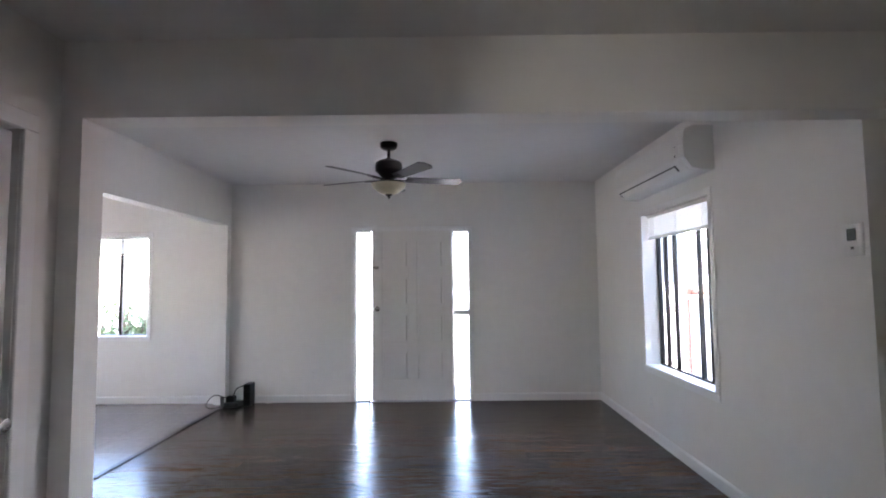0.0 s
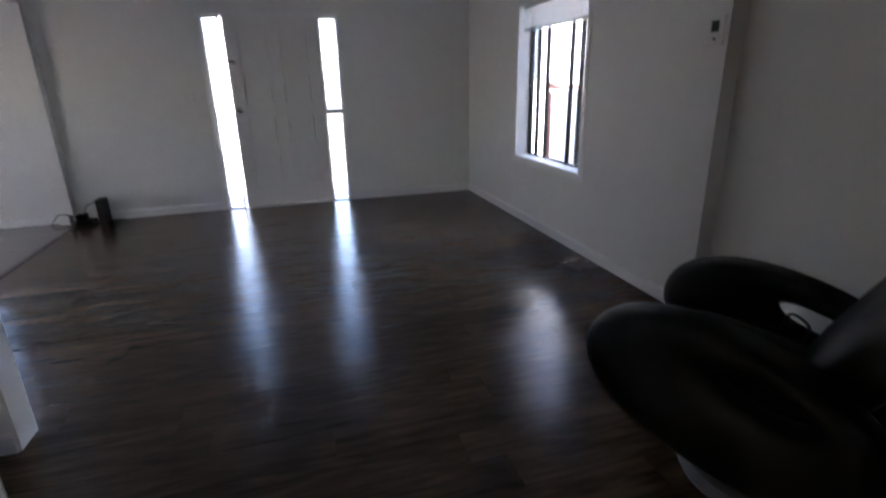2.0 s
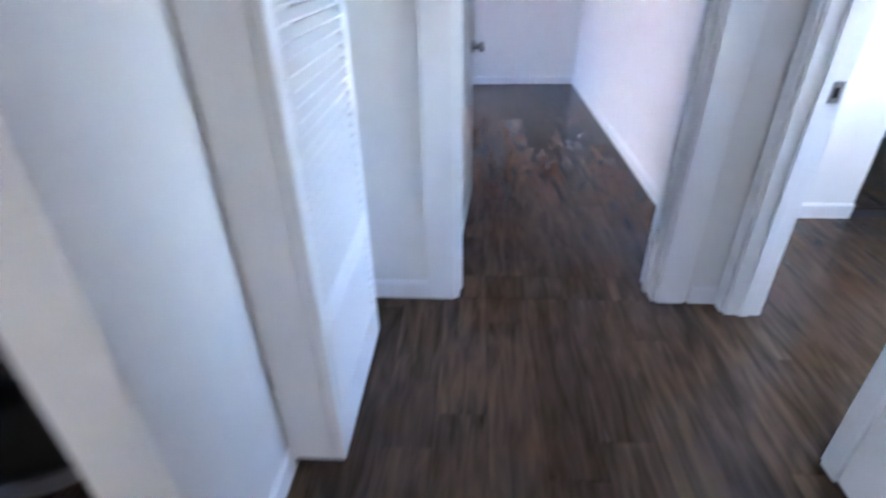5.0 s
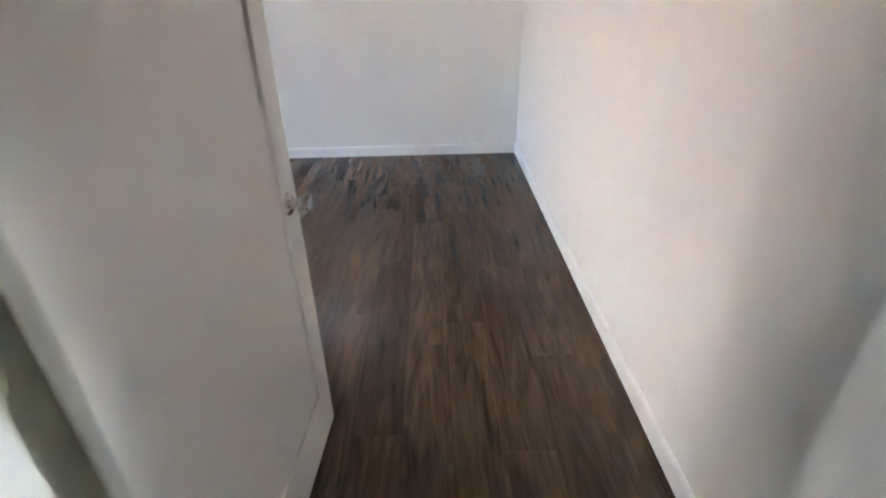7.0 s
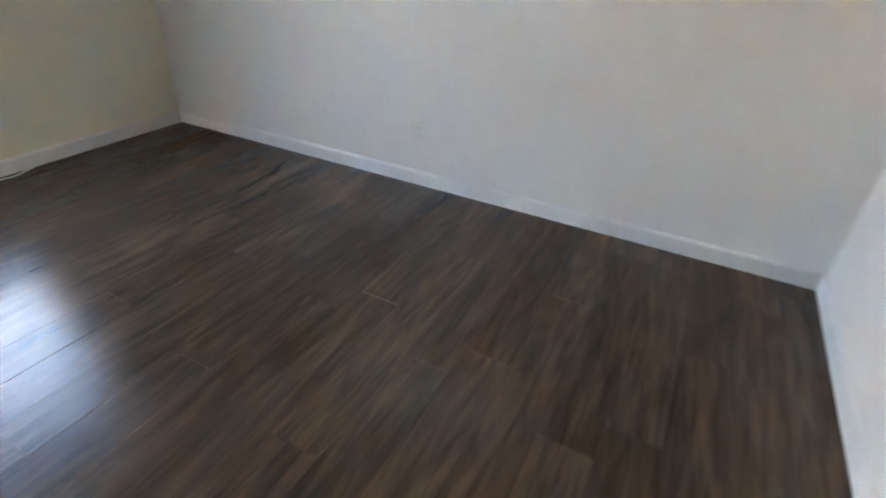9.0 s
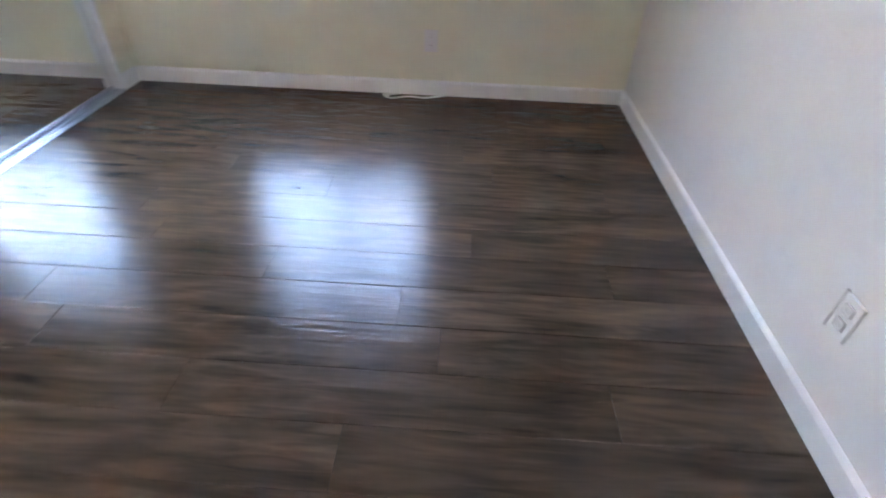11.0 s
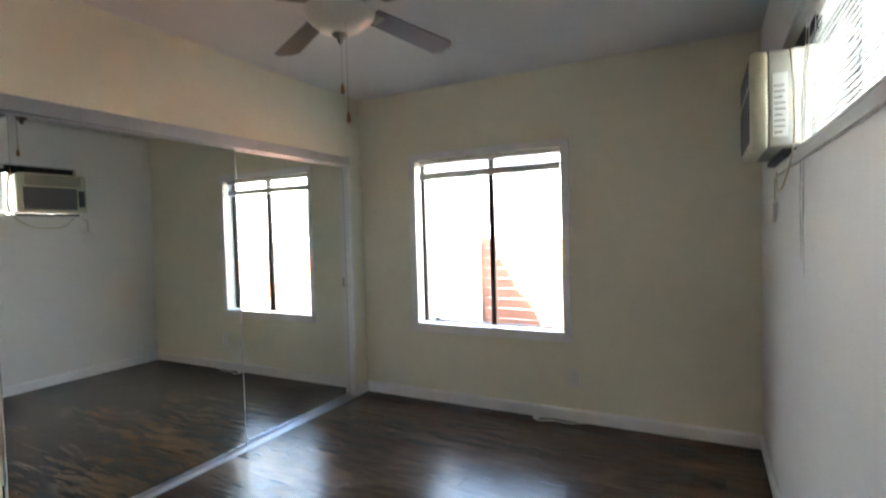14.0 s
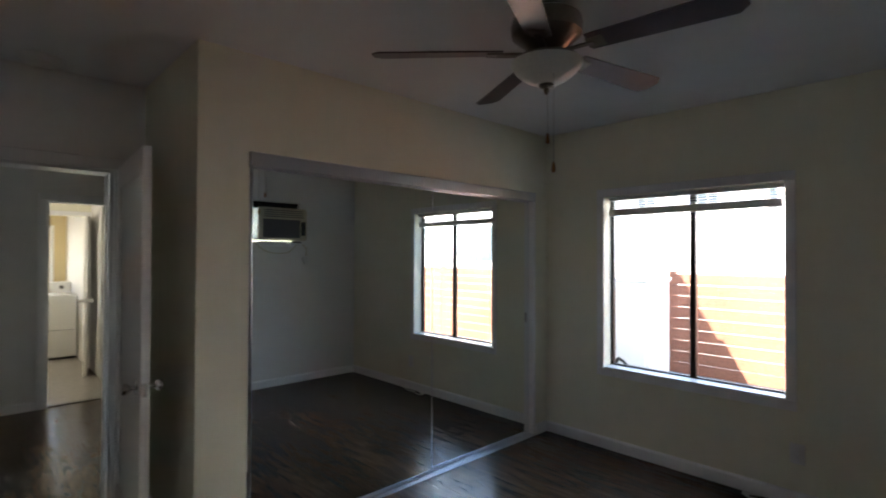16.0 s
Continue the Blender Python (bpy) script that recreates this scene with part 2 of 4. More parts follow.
def baseboard(name, axis, face, side, a0, a1, h=0.09, t=0.013):
    """A baseboard on the wall face at `face`; side +1 or -1 says which way it stands out."""
    f1 = face + side * t
    prof = [(face, 0.0), (f1, 0.0), (f1, h - 0.015), (f1 - side * 0.004, h - 0.006), (face + side * 0.004, h), (face, h)]
    bm = bmesh.new()
    if axis == "x":
        prism(bm, prof, a0, a1, "y")
    else:
        prism(bm, prof, a0, a1, "x")
    return tagged(finish(name, bm, TRIM), "white painted baseboard along the floor", "baseboard", kind="structure")


def slab(name, x0, x1, y0, y1, z0, z1, mat, label, category):
    return tagged(finish(name, B(x0, x1, y0, y1, z0, z1), mat), label, category, kind="structure")


# ---- structure ----
LIV_C, DIN_C, BED_C = 2.66, 2.47, 2.57
X_E, Y_N, Y_S = 6.10, 2.47, -1.78          # bedroom: east, north and south walls
wall("wall_front", "y", 5.80, 5.96, -6.0, 2.03, -0.3, 2.9, WALL, [(-4.50, -3.66, 0.80, 2.03), (-1.12, 0.28, 0.0, 2.08)], "white front wall with the entrance opening")
wall("wall_living_east", "x", 1.85, 2.03, 1.84, 5.80, -0.3, 2.9, WALL, [(3.16, 4.36, 0.64, 2.03)], "white wall with a window to the side yard")
wall("wall_living_west", "x", -2.79, -2.65, 1.84, 5.80, 0, 2.9, WALL, [(3.45, 5.70, 0.0, 2.15)], "white wall with a wide cased opening")
wall("wall_header", "y", 1.70, 1.84, -2.79, 1.95, 0, 2.9, WALL, [(-1.53, 1.95, 0.0, 2.135)], "white header wall over a wide opening")
wall("wall_nook_east", "x", 1.95, 2.10, 0.05, 1.84, 0, 2.9, WALL)
wall("wall_dining_west", "x", -1.76, -1.62, -0.02, 1.70, 0, 2.9, WALL, [(0.74, 1.50, 0.0, 2.03)])
wall("wall_stub", "y", -0.115, 0.05, 0.625, 2.10, 0, 2.9, WALL, label="white partition wall end by the hallway")
wall("wall_hall_east", "x", 1.94, 2.10, -1.74, -0.115, 0, 2.9, WALL, [(-1.47, -0.585, 0.0, 2.03)])
wall("wall_hall_west", "x", -0.74, -0.62, -1.88, 0.03, 0, 2.9, WALL, [(-0.66, -0.05, 0.0, 2.06)])
wall("wall_hall_south", "y", -1.88, -1.74, -0.62, 2.10, 0, 2.9, WALL, [(1.13, 1.87, 0.0, 2.03)])
wall("wall_laundry_north", "y", -0.02, 0.10, -4.9, -0.74, 0, 2.9, WALL)
# both holes are unseen, cut for the laundry's fill lamps
wall("wall_laundry_south", "y", -1.88, -1.76, -4.9, -0.74, 0, 2.9, WALL, [(-4.1, -3.3, 1.05, 1.95), (-2.0, -1.2, 1.05, 1.95)])
wall("wall_laundry_inner", "x", -2.62, -2.50, -1.76, -0.02, 0, 2.9, BED_WALL, [(-0.66, -0.06, 0.0, 2.03)])
wall("wall_laundry_west", "x", -4.9, -4.78, -1.76, -0.02, 0, 2.9, YELLOW, [(-0.42, -0.24, 1.0, 1.95)], "pale yellow laundry wall with a narrow window")
wall("wall_bed_north", "y", Y_N, Y_N + 0.16, 2.03, X_E + 0.16, -0.3, 2.9, BED_WALL, [(3.65, 4.87, 0.635, 1.995)], "warm white bedroom wall with a window")
wall("wall_bed_east", "x", X_E, X_E + 0.16, Y_S, Y_N, -0.3, 2.9, WALL, [(-0.35, 1.68, 1.66, 2.14)], "white bedroom wall with a high window")
wall("wall_bed_south", "y", Y_S - 0.12, Y_S, 2.10, X_E + 0.16, -0.3, 2.9, WALL)
wall("wall_closet_side", "y", -0.42, -0.32, 2.10, 3.098, 0, 2.9, BED_WALL)
wall("wall_closet_front", "x", 3.03, 3.098, -0.32, Y_N, 0, 2.9, BED_WALL, [(-0.165, 2.30, 0.0, 2.06)], "warm white wall round the closet opening")
wall("wall_closet_back", "x", 2.10, 2.16, -0.32, Y_N, 0, 2.9, WALL)
wall("wall_south_room_stub", "y", -2.80, -1.90, 2.78, 2.90, 0, 2.9, WALL)
wall("wall_south_room_west", "x", -0.74, -0.62, -3.95, -1.88, 0, 2.9, WALL)
wall("wall_south_room_south", "y", -4.10, -3.95, -0.74, X_E + 0.16, 0, 2.9, WALL, [(0.85, 2.05, 0.95, 1.95)])
wall("wall_south_room_east", "x", X_E, X_E + 0.16, -3.95, Y_S - 0.12, 0, 2.9, WALL)
wall("wall_kitchen_west", "x", -6.0, -5.88, 1.0, 5.80, 0, 2.9, WALL, [(2.9, 3.7, 1.05, 1.95)])
wall("wall_kitchen_south", "y", 0.9, 1.0, -6.0, -1.76, 0, 2.9, WALL)

slab("ceiling_living", -5.88, 1.85, 1.84, 5.80, LIV_C, LIV_C + 0.1, CEIL, "pale painted living room ceiling", "ceiling")
slab("ceiling_dining", -1.62, 1.95, -0.10, 1.70, DIN_C, DIN_C + 0.1, CEIL, "pale painted ceiling", "ceiling")
slab("ceiling_hall", -0.62, 1.94, -1.74, -0.115, DIN_C, DIN_C + 0.1, CEIL, "pale painted hallway ceiling", "ceiling")
slab("ceiling_bedroom", 2.10, X_E, Y_S, Y_N, BED_C, BED_C + 0.1, CEIL, "pale painted bedroom ceiling", "ceiling")
slab("ceiling_laundry", -4.78, -0.74, -1.76, -0.02, 2.47, 2.57, CEIL, "pale painted laundry ceiling", "ceiling")
slab("ceiling_south_room", -0.62, X_E, -3.95, -1.90, 2.5, 2.6, CEIL, "pale painted ceiling", "ceiling")
# unseen overhangs east and south are added to block sky and sun
slab("roof", -6.4, 7.5, -8.2, 2.64, 2.92, 3.05, CONCRETE, "flat roof over the house with overhangs added to shade windows", "roof")
slab("roof_front", -6.4, 2.03, 2.64, 6.1, 2.92, 3.05, CONCRETE, "flat roof over the living room", "roof")
floor = slab("floor", -2.64, X_E, -3.95, 5.80, -0.12, -0.004, SUBFLOOR, "dark walnut plank floor", "floor")
slab("floor_south_room", -0.62, 2.78, -3.95, -1.88, -0.004, 0.0, PLANK, "dark walnut plank floor", "floor")
slab("floor_south_room_rear", 2.90, X_E, -3.95, -1.90, -0.004, 0.0, PLANK, "dark walnut plank floor", "floor")
tile_floor = slab("floor_kitchen", -5.88, -2.65, 1.0, 5.80, -0.12, -0.004, GROUT, "grey tiled kitchen floor", "floor")
slab("floor_laundry", -4.78, -0.66, -1.76, -0.02, -0.12, 0.0, TILE, "grey vinyl laundry floor", "floor")
tagged(finish("threshold_strip", prism(bmesh.new(), [(-2.67, 0.0), (-2.61, 0.0), (-2.62, 0.009), (-2.66, 0.009)], 3.45, 5.70, "y"), BRONZE), "dark threshold strip between tile and planks", "threshold", kind="structure")
tagged(finish("threshold_laundry", prism(bmesh.new(), [(-0.72, 0.0), (-0.64, 0.0), (-0.65, 0.008), (-0.71, 0.008)], -0.642, -0.068, "y"), BRONZE), "dark metal threshold strip in the doorway", "threshold", kind="structure")

baseboard("baseboard_1", "y", 5.80, -1, -2.62, -1.17)
baseboard("baseboard_2", "y", 5.80, -1, 0.33, 1.84)
baseboard("baseboard_3", "x", 1.85, -1, 1.84, 5.787)
baseboard("baseboard_4", "y", 5.80, -1, -5.85, -2.80)
baseboard("baseboard_5", "x", -2.65, 1, 1.86, 3.44)
baseboard("baseboard_6", "x", 1.95, -1, 0.07, 1.838)
baseboard("baseboard_7", "y", -0.115, -1, 0.612, 1.05)
baseboard("baseboard_8", "x", 0.625, -1, -0.115, 0.05)
baseboard("baseboard_9", "y", 0.05, 1, 0.612, 1.94)
baseboard("baseboard_10", "x", 1.94, -1, -0.47, -0.13)
baseboard("baseboard_11", "x", 1.94, -1, -1.735, -1.61)
baseboard("baseboard_12", "x", X_E, -1, Y_S + 0.013, Y_N - 0.013)
baseboard("baseboard_13", "y", Y_N, -1, 3.112, X_E)
baseboard("baseboard_14", "y", Y_S, 1, 2.12, X_E)
baseboard("baseboard_15", "x", 3.098, 1, -0.42, -0.17)
baseboard("baseboard_16", "y", -0.42, -1, 2.2, 3.111)
baseboard("baseboard_17", "x", 2.78, -1, -2.80, -1.90)
baseboard("baseboard_18", "x", -0.62, 1, -1.73, -0.73)
baseboard("baseboard_19", "y", 1.70, -1, -1.61, -1.54)
baseboard("baseboard_20", "x", 3.098, 1, 2.31, 2.456)


def casing(name, axis, face, side, a0, a1, top, w=0.07, t=0.018, legs=(1, 1)):
    """Painted boards round a doorway on one wall face."""
    root = thing(name, "white painted door casing", "door casing", kind="structure")
    f1 = face + side * t

    def board(u0, u1, z0, z1, kind):
        bm = B(*((face, f1, u0, u1) if axis == "x" else (u0, u1, face, f1)), z0, z1, bevel=0.004)
        part(kind, bm, TRIM, root)
    if legs[0]:
        board(a0 - w, a0, 0, top, "casing_leg")
    if legs[1]:
        board(a1, a1 + w, 0, top, "casing_leg")
    board(a0 - w, a1 + w, top, top + w, "casing_head")
    return root


def jamb(name, axis, lo, hi, a0, a1, top, stop=0.5):
    """The lining of a doorway with its stop strip."""
    root = thing(name, "white painted door jamb lining", "door jamb", kind="structure")
    t = 0.018
    for u0, u1, z0, z1, kind in ((a0, a0 + t, 0, top - t, "side_lining"), (a1 - t, a1, 0, top - t, "side_lining"), (a0, a1, top - t, top, "head_lining")):
        part(kind, B(*((lo - 0.004, hi + 0.004, u0, u1) if axis == "x" else (u0, u1, lo - 0.004, hi + 0.004)), z0, z1, bevel=0.002), TRIM, root)
    mid = lo + (hi - lo) * stop
    for u0, u1 in ((a0 + t, a0 + t + 0.011), (a1 - t - 0.011, a1 - t)):
        part("door_stop", B(*((mid - 0.018, mid + 0.018, u0, u1) if axis == "x" else (u0, u1, mid - 0.018, mid + 0.018)), 0, top - t, bevel=0.002), TRIM, root)
    return root


casing("trim_bedroom_door_hall", "x", 1.94, -1, -1.47, -0.585, 2.03, w=0.12)
casing("trim_bedroom_door_room", "x", 2.10, 1, -1.47, -0.585, 2.03)
jamb("door_lining_bedroom", "x", 1.94, 2.10, -1.47, -0.585, 2.03)
casing("trim_south_door", "y", -1.74, 1, 1.13, 1.87, 2.03, w=0.065)
jamb("door_lining_south", "y", -1.88, -1.74, 1.13, 1.87, 2.03)
casing("trim_laundry_door", "x", -0.62, 1, -0.66, -0.05, 2.06, w=0.065)
jamb("door_lining_laundry", "x", -0.74, -0.62, -0.66, -0.05, 2.06)
casing("trim_inner_door", "x", -2.50, 1, -0.66, -0.06, 2.03, w=0.06)
casing("trim_side_door", "x", -1.62, 1, 0.74, 1.50, 2.03, w=0.07)
casing("trim_entrance", "y", 5.80, -1, -1.12, 0.28, 2.08, w=0.045, t=0.02)
strike = thing("strike_plate", "dull metal strike plate on the door jamb", "strike plate")
part("plate", B(1.842, 1.8515, -1.865, -1.825, 0.90, 0.97, bevel=0.001), CHROME, strike)
part("latch_hole", B(1.839, 1.8425, -1.853, -1.838, 0.918, 0.952), BLACKP, strike)


# ---- doors ----
def knob(parent, m, sign, name="door_knob"):
    """A round knob on its rose; m puts it at the door's face, sign says which way it points along y."""
    k = lathe(bmesh.new(), [(0, 0), (0.033, 0), (0.033, 0.004), (0.026, 0.009), (0.012, 0.011), (0.011, 0.03), (0.018, 0.036), (0.026, 0.046), (0.027, 0.056), (0.023, 0.064), (0.012, 0.066), (0, 0.064)], m @ pose(0, 0, 0, -90 * sign, 0, 0), 24)
    return part(name, k, CHROME, parent, "satin nickel door knob", True)


def panel_door(name, m, w, h, label, knob_x, rows, cols=2, t=0.04, knob_z=0.93):
    """A panelled leaf: x along its width from the hinge, y through it, z up."""
    root = thing(name, label, "door", kind="structure")
    side, rail = 0.115, 0.115
    bm = bmesh.new()
    cw = (w - side * 2 - (cols - 1) * 0.10) / cols
    rh = (h - 0.24 - rail - (rows - 1) * 0.11) / rows
    box(bm, 0, w, 0.014, t - 0.014, 0, h, m=m)
    for y0, y1 in ((0, 0.0138), (t - 0.0138, t)):
        box(bm, 0, side, y0, y1, 0, h, 0.003, m=m)
        box(bm, w - side, w, y0, y1, 0, h, 0.003, m=m)
        for c in range(cols - 1):
            x = side + cw + c * (cw + 0.10)
            box(bm, x, x + 0.10, y0, y1, 0.24, h - rail, 0.003, m=m)
        box(bm, side, w - side, y0, y1, 0, 0.24, 0.003, m=m)
        box(bm, side, w - side, y0, y1, h - rail, h, 0.003, m=m)
        for r in range(rows - 1):
            z = 0.24 + rh + r * (rh + 0.11)
            for c in range(cols):
                x = side + c * (cw + 0.10)
                box(bm, x, x + cw, y0, y1, z, z + 0.11, 0.003, m=m)
    part("leaf", bm, DOOR, root)
    for r in range(rows):
        for c in range(cols):
            x, z = side + c * (cw + 0.10) + 0.03, 0.24 + r * (rh + 0.11) + 0.03
            part("panel", B(x, x + cw - 0.06, 0.005, t - 0.005, z, z + rh - 0.06, 0.008, m=m), DOOR, root)
    for y, s in ((0, -1), (t, 1)):
        knob(root, m @ pose(knob_x, y, knob_z), s)
    part("latch_plate", B(w - 0.0005 if knob_x > w / 2 else -0.0015, w + 0.0015 if knob_x > w / 2 else 0.0005, t / 2 - 0.012, t / 2 + 0.012, knob_z - 0.03, knob_z + 0.03, m=m), CHROME, root)
    return root


def flush_door(name, m, w, h, label, knob_x, t=0.036, knob_z=0.93):
    """A plain leaf with one shallow recessed field on each side."""
    root = thing(name, label, "door", kind="structure")
    bm = bmesh.new()
    box(bm, 0, w, 0.011, t - 0.011, 0, h, m=m)
    for y0, y1 in ((0, 0.0108), (t - 0.0108, t)):
        for x0, x1, z0, z1 in ((0, 0.1, 0, h), (w - 0.1, w, 0, h), (0.1, w - 0.1, 0, 0.2), (0.1, w - 0.1, h - 0.12, h)):
            box(bm, x0, x1, y0, y1, z0, z1, 0.002, m=m)
    part("leaf", bm, DOOR, root)
    for y, s in ((0, -1), (t, 1)):
        knob(root, m @ pose(knob_x, y, knob_z), s)
    part("latch_plate", B(w - 0.0005, w + 0.0015, t / 2 - 0.011, t / 2 + 0.011, knob_z - 0.03, knob_z + 0.03, m=m), CHROME, root)
    for z in (0.25, h - 0.25):
        part("hinge", lathe(bmesh.new(), [(0.006, 0), (0.006, 0.09)], m @ pose(-0.004, t / 2, z - 0.045), 10), CHROME, root)
    return root


entrance = panel_door("door_1", pose(-0.925 + 1.0, 5.80, 0.012, 0, 0, 180) @ pose(0, -0.06, 0), 0.985, 2.05, "white eight-panel front door with glazed sidelights beside it", 0.93, 4, knob_z=1.10)
part("deadbolt", B(-0.905, -0.83, 5.803, 5.8198, 1.60, 1.63, 0.004), CHROME, entrance, "slide bolt of dull metal")
part("door_hinge", B(0.045, 0.06, 5.803, 5.8198, 0.30, 0.42, 0.003), TRIM, entrance)
# sidelights
for i, (x0, x1, bars) in enumerate(((-1.10, -0.955, ()), (0.10, 0.265, (1.06,)))):
    side = thing(f"window_{i + 1}", "tall narrow glazed sidelight beside the front door", "window", kind="structure")
    for a, b in ((x0 - 0.02, x0), (x1, x1 + 0.02)):
        part("frame_post", B(a, b, 5.81, 5.90, 0, 2.08, 0.003), TRIM, side)
    part("frame_head", B(x0, x1, 5.81, 5.90, 2.05, 2.08, 0.003), TRIM, side)
    part("frame_sill", B(x0, x1, 5.81, 5.90, 0, 0.015, 0.003), TRIM, side)
    for z in bars:
        part("frame_bar", B(x0, x1, 5.81, 5.88, z - 0.03, z + 0.03, 0.003), TRIM, side)
    g = part("pane", B(x0 - 0.003, x1 + 0.003, 5.85, 5.854, 0.01, 2.055), GLASS, side)
    g.visible_shadow = False
part("frame_head", B(-0.935, 0.08, 5.80, 5.90, 2.064, 2.08), TRIM, entrance)
part("threshold", B(-0.935, 0.08, 5.76, 5.95, 0.0, 0.012, 0.003), ALU, entrance)

flush_door("door_2", pose(2.215, -0.585, 0.012, 0, 0, -4.0), 0.86, 2.01, "white bedroom door standing open against the closet wall", 0.79, knob_z=0.89)
flush_door("door_3", pose(-1.63, 0.76, 0.012, 0, 0, 90), 0.72, 2.0, "closed white door in the side wall", 0.675)
flush_door("door_4", pose(-2.47, -0.07, 0.012, 0, 0, -10), 0.58, 2.0, "white laundry door standing ajar", 0.54)


# ---- windows and blinds ----
def window(name, axis, lo, hi, a0, a1, z0, z1, inward, label, trim_w=0.05, mullions=(0.5,), trim=True, bar=0.02):
    """A sliding window with dark frame set back in a white reveal, and narrow white trim."""
    root = thing(name, label, "window", kind="structure")
    out = hi if inward < 0 else lo
    face = lo if inward < 0 else hi

    def P(u0, u1, d0, d1, za, zb, bev=0.0):
        return B(*((d0, d1, u0, u1) if axis == "x" else (u0, u1, d0, d1)), za, zb, bevel=bev)
    f0, f1 = sorted((out + inward * 0.02, out + inward * 0.055))
    w = 0.022
    part("window_frame", box(P(a0, a1, f0, f1, z0, z0 + w), *((f0, f1, a0, a1) if axis == "x" else (a0, a1, f0, f1)), z1 - w, z1), ALU_DARK, root)
    for u in (a0, a1 - w):
        part("frame_post", P(u, u + w, f0, f1, z0 + w, z1 - w), ALU_DARK, root)
    for k in mullions:
        u = a0 + (a1 - a0) * k
        part("mullion", P(u - bar, u + bar, f0 - 0.004, f1 + 0.004, z0 + w, z1 - w, 0.003), ALU_DARK, root)
    edges = [a0 + w, *[a0 + (a1 - a0) * k for k in mullions], a1 - w]
    for u0, u1 in zip(edges, edges[1:]):
        mid = (f0 + f1) / 2
        g = part("pane", P(u0, u1, mid - 0.002, mid + 0.002, z0 + w, z1 - w), GLASS, root)
        g.visible_shadow = False
    s0, s1 = sorted((out + inward * 0.056, face + inward * 0.012))
    part("window_sill", P(a0 + 0.001, a1 - 0.001, s0, s1, z0 - 0.001, z0 + 0.012, 0.003), TRIM, root)
    if trim:
        t0, t1 = sorted((face, face + inward * 0.012))
        part("trim_bottom", P(a0 - trim_w, a1 + trim_w, t0, t1, z0 - trim_w, z0 - 0.002, 0.003), TRIM, root)
        part("trim_top", P(a0 - trim_w, a1 + trim_w, t0, t1, z1, z1 + trim_w, 0.003), TRIM, root)
        for u in (a0 - trim_w, a1):
            part("trim_side", P(u, u + trim_w, t0, t1, z0, z1, 0.003), TRIM, root)
    return root


def blind(name, axis, c, a0, a1, top, drop, slats, tilt, label, stack=0.022):
    """A venetian blind: head rail, slats, bottom rail, cords."""
    root = thing(name, label, "window blind")

    def P(u0, u1, w, za, zb, bev=0.0, m=None):
        return B(*((c - w / 2, c + w / 2, u0, u1) if axis == "x" else (u0, u1, c - w / 2, c + w / 2)), za, zb, bevel=bev)
    part("head_rail", P(a0, a1, 0.04, top - 0.03, top, 0.003), BLIND, root)
    step = (drop - 0.038 - stack) / slats
    for i in range(slats):
        z = top - 0.034 - step * (i + 0.5)
        mid = (a0 + a1) / 2
        m = (pose(c, mid, z, 0, tilt, 0) if axis == "x" else pose(mid, c, z, tilt, 0, 0))
        h = (a1 - a0) / 2 - 0.004
        part("slat", B(*((-0.012, 0.012, -h, h) if axis == "x" else (-h, h, -0.012, 0.012)), -0.0007, 0.0007, m=m), BLIND, root)
    part("bottom_rail", P(a0, a1, 0.028, top - drop, top - drop + stack, 0.003), BLIND, root)
    for k in (0.12, 0.5, 0.88):
        u = a0 + (a1 - a0) * k
        p = (c - 0.015, u, 0) if axis == "x" else (u, c - 0.015, 0)
        part("ladder_cord", tube(bmesh.new(), [(p[0], p[1], top - 0.03), (p[0], p[1], top - drop + 0.01)], 0.0015, 5), BLIND, root)
    return root


window("window_3", "x", 1.85, 2.03, 3.16, 4.36, 0.64, 2.03, -1, "sliding window with dark frame to the side yard", mullions=(0.24, 0.37, 0.72, 0.87), bar=0.008)
window("window_4", "y", 5.80, 5.96, -4.50, -3.66, 0.80, 2.03, -1, "sliding kitchen window with leaves outside", mullions=(0.52,))
window("window_5", "y", Y_N, Y_N + 0.16, 3.65, 4.87, 0.635, 1.995, -1, "sliding bedroom window looking on a fence", mullions=(0.52,), trim_w=0.06)
window("window_6", "x", X_E, X_E + 0.16, -0.35, 1.68, 1.66, 2.14, -1, "high wide bedroom window with an air conditioner in it", mullions=(0.62,), trim_w=0.04)
window("window_7", "x", -4.90, -4.78, -0.42, -0.24, 1.0, 1.95, 1, "narrow unseen laundry window, added to let in light", mullions=())
window("window_8", "y", -4.10, -3.95, 0.85, 2.05, 0.95, 1.95, 1, "wide window of the south room", mullions=(0.5,))
window("window_9", "x", -6.0, -5.88, 2.9, 3.7, 1.05, 1.95, 1, "kitchen side window", mullions=(0.5,))
# these two unseen windows are added only to brighten the laundry
window("window_10", "y", -1.88, -1.76, -4.1, -3.3, 1.05, 1.95, 1, "unseen laundry window, added to let in light", mullions=())
window("window_11", "y", -1.88, -1.76, -2.0, -1.2, 1.05, 1.95, 1, "unseen laundry passage window, added to let in light", mullions=())
blind("blind", "x", 1.90, 3.19, 4.33, 2.025, 0.22, 12, 25, "raised white venetian blind in the living room window")
blind("blind", "y", 5.85, -4.47, -3.69, 2.025, 0.22, 12, 25, "raised white venetian blind in the kitchen window")
blind("blind", "y", Y_N + 0.05, 3.67, 4.85, 1.99, 0.15, 3, 20, "raised white venetian blind in the bedroom window", stack=0.055)
high_blind = blind("blind", "x", X_E + 0.04, -0.33, 1.10, 2.135, 0.46, 20, -70, "lowered white venetian blind beside the air conditioner")
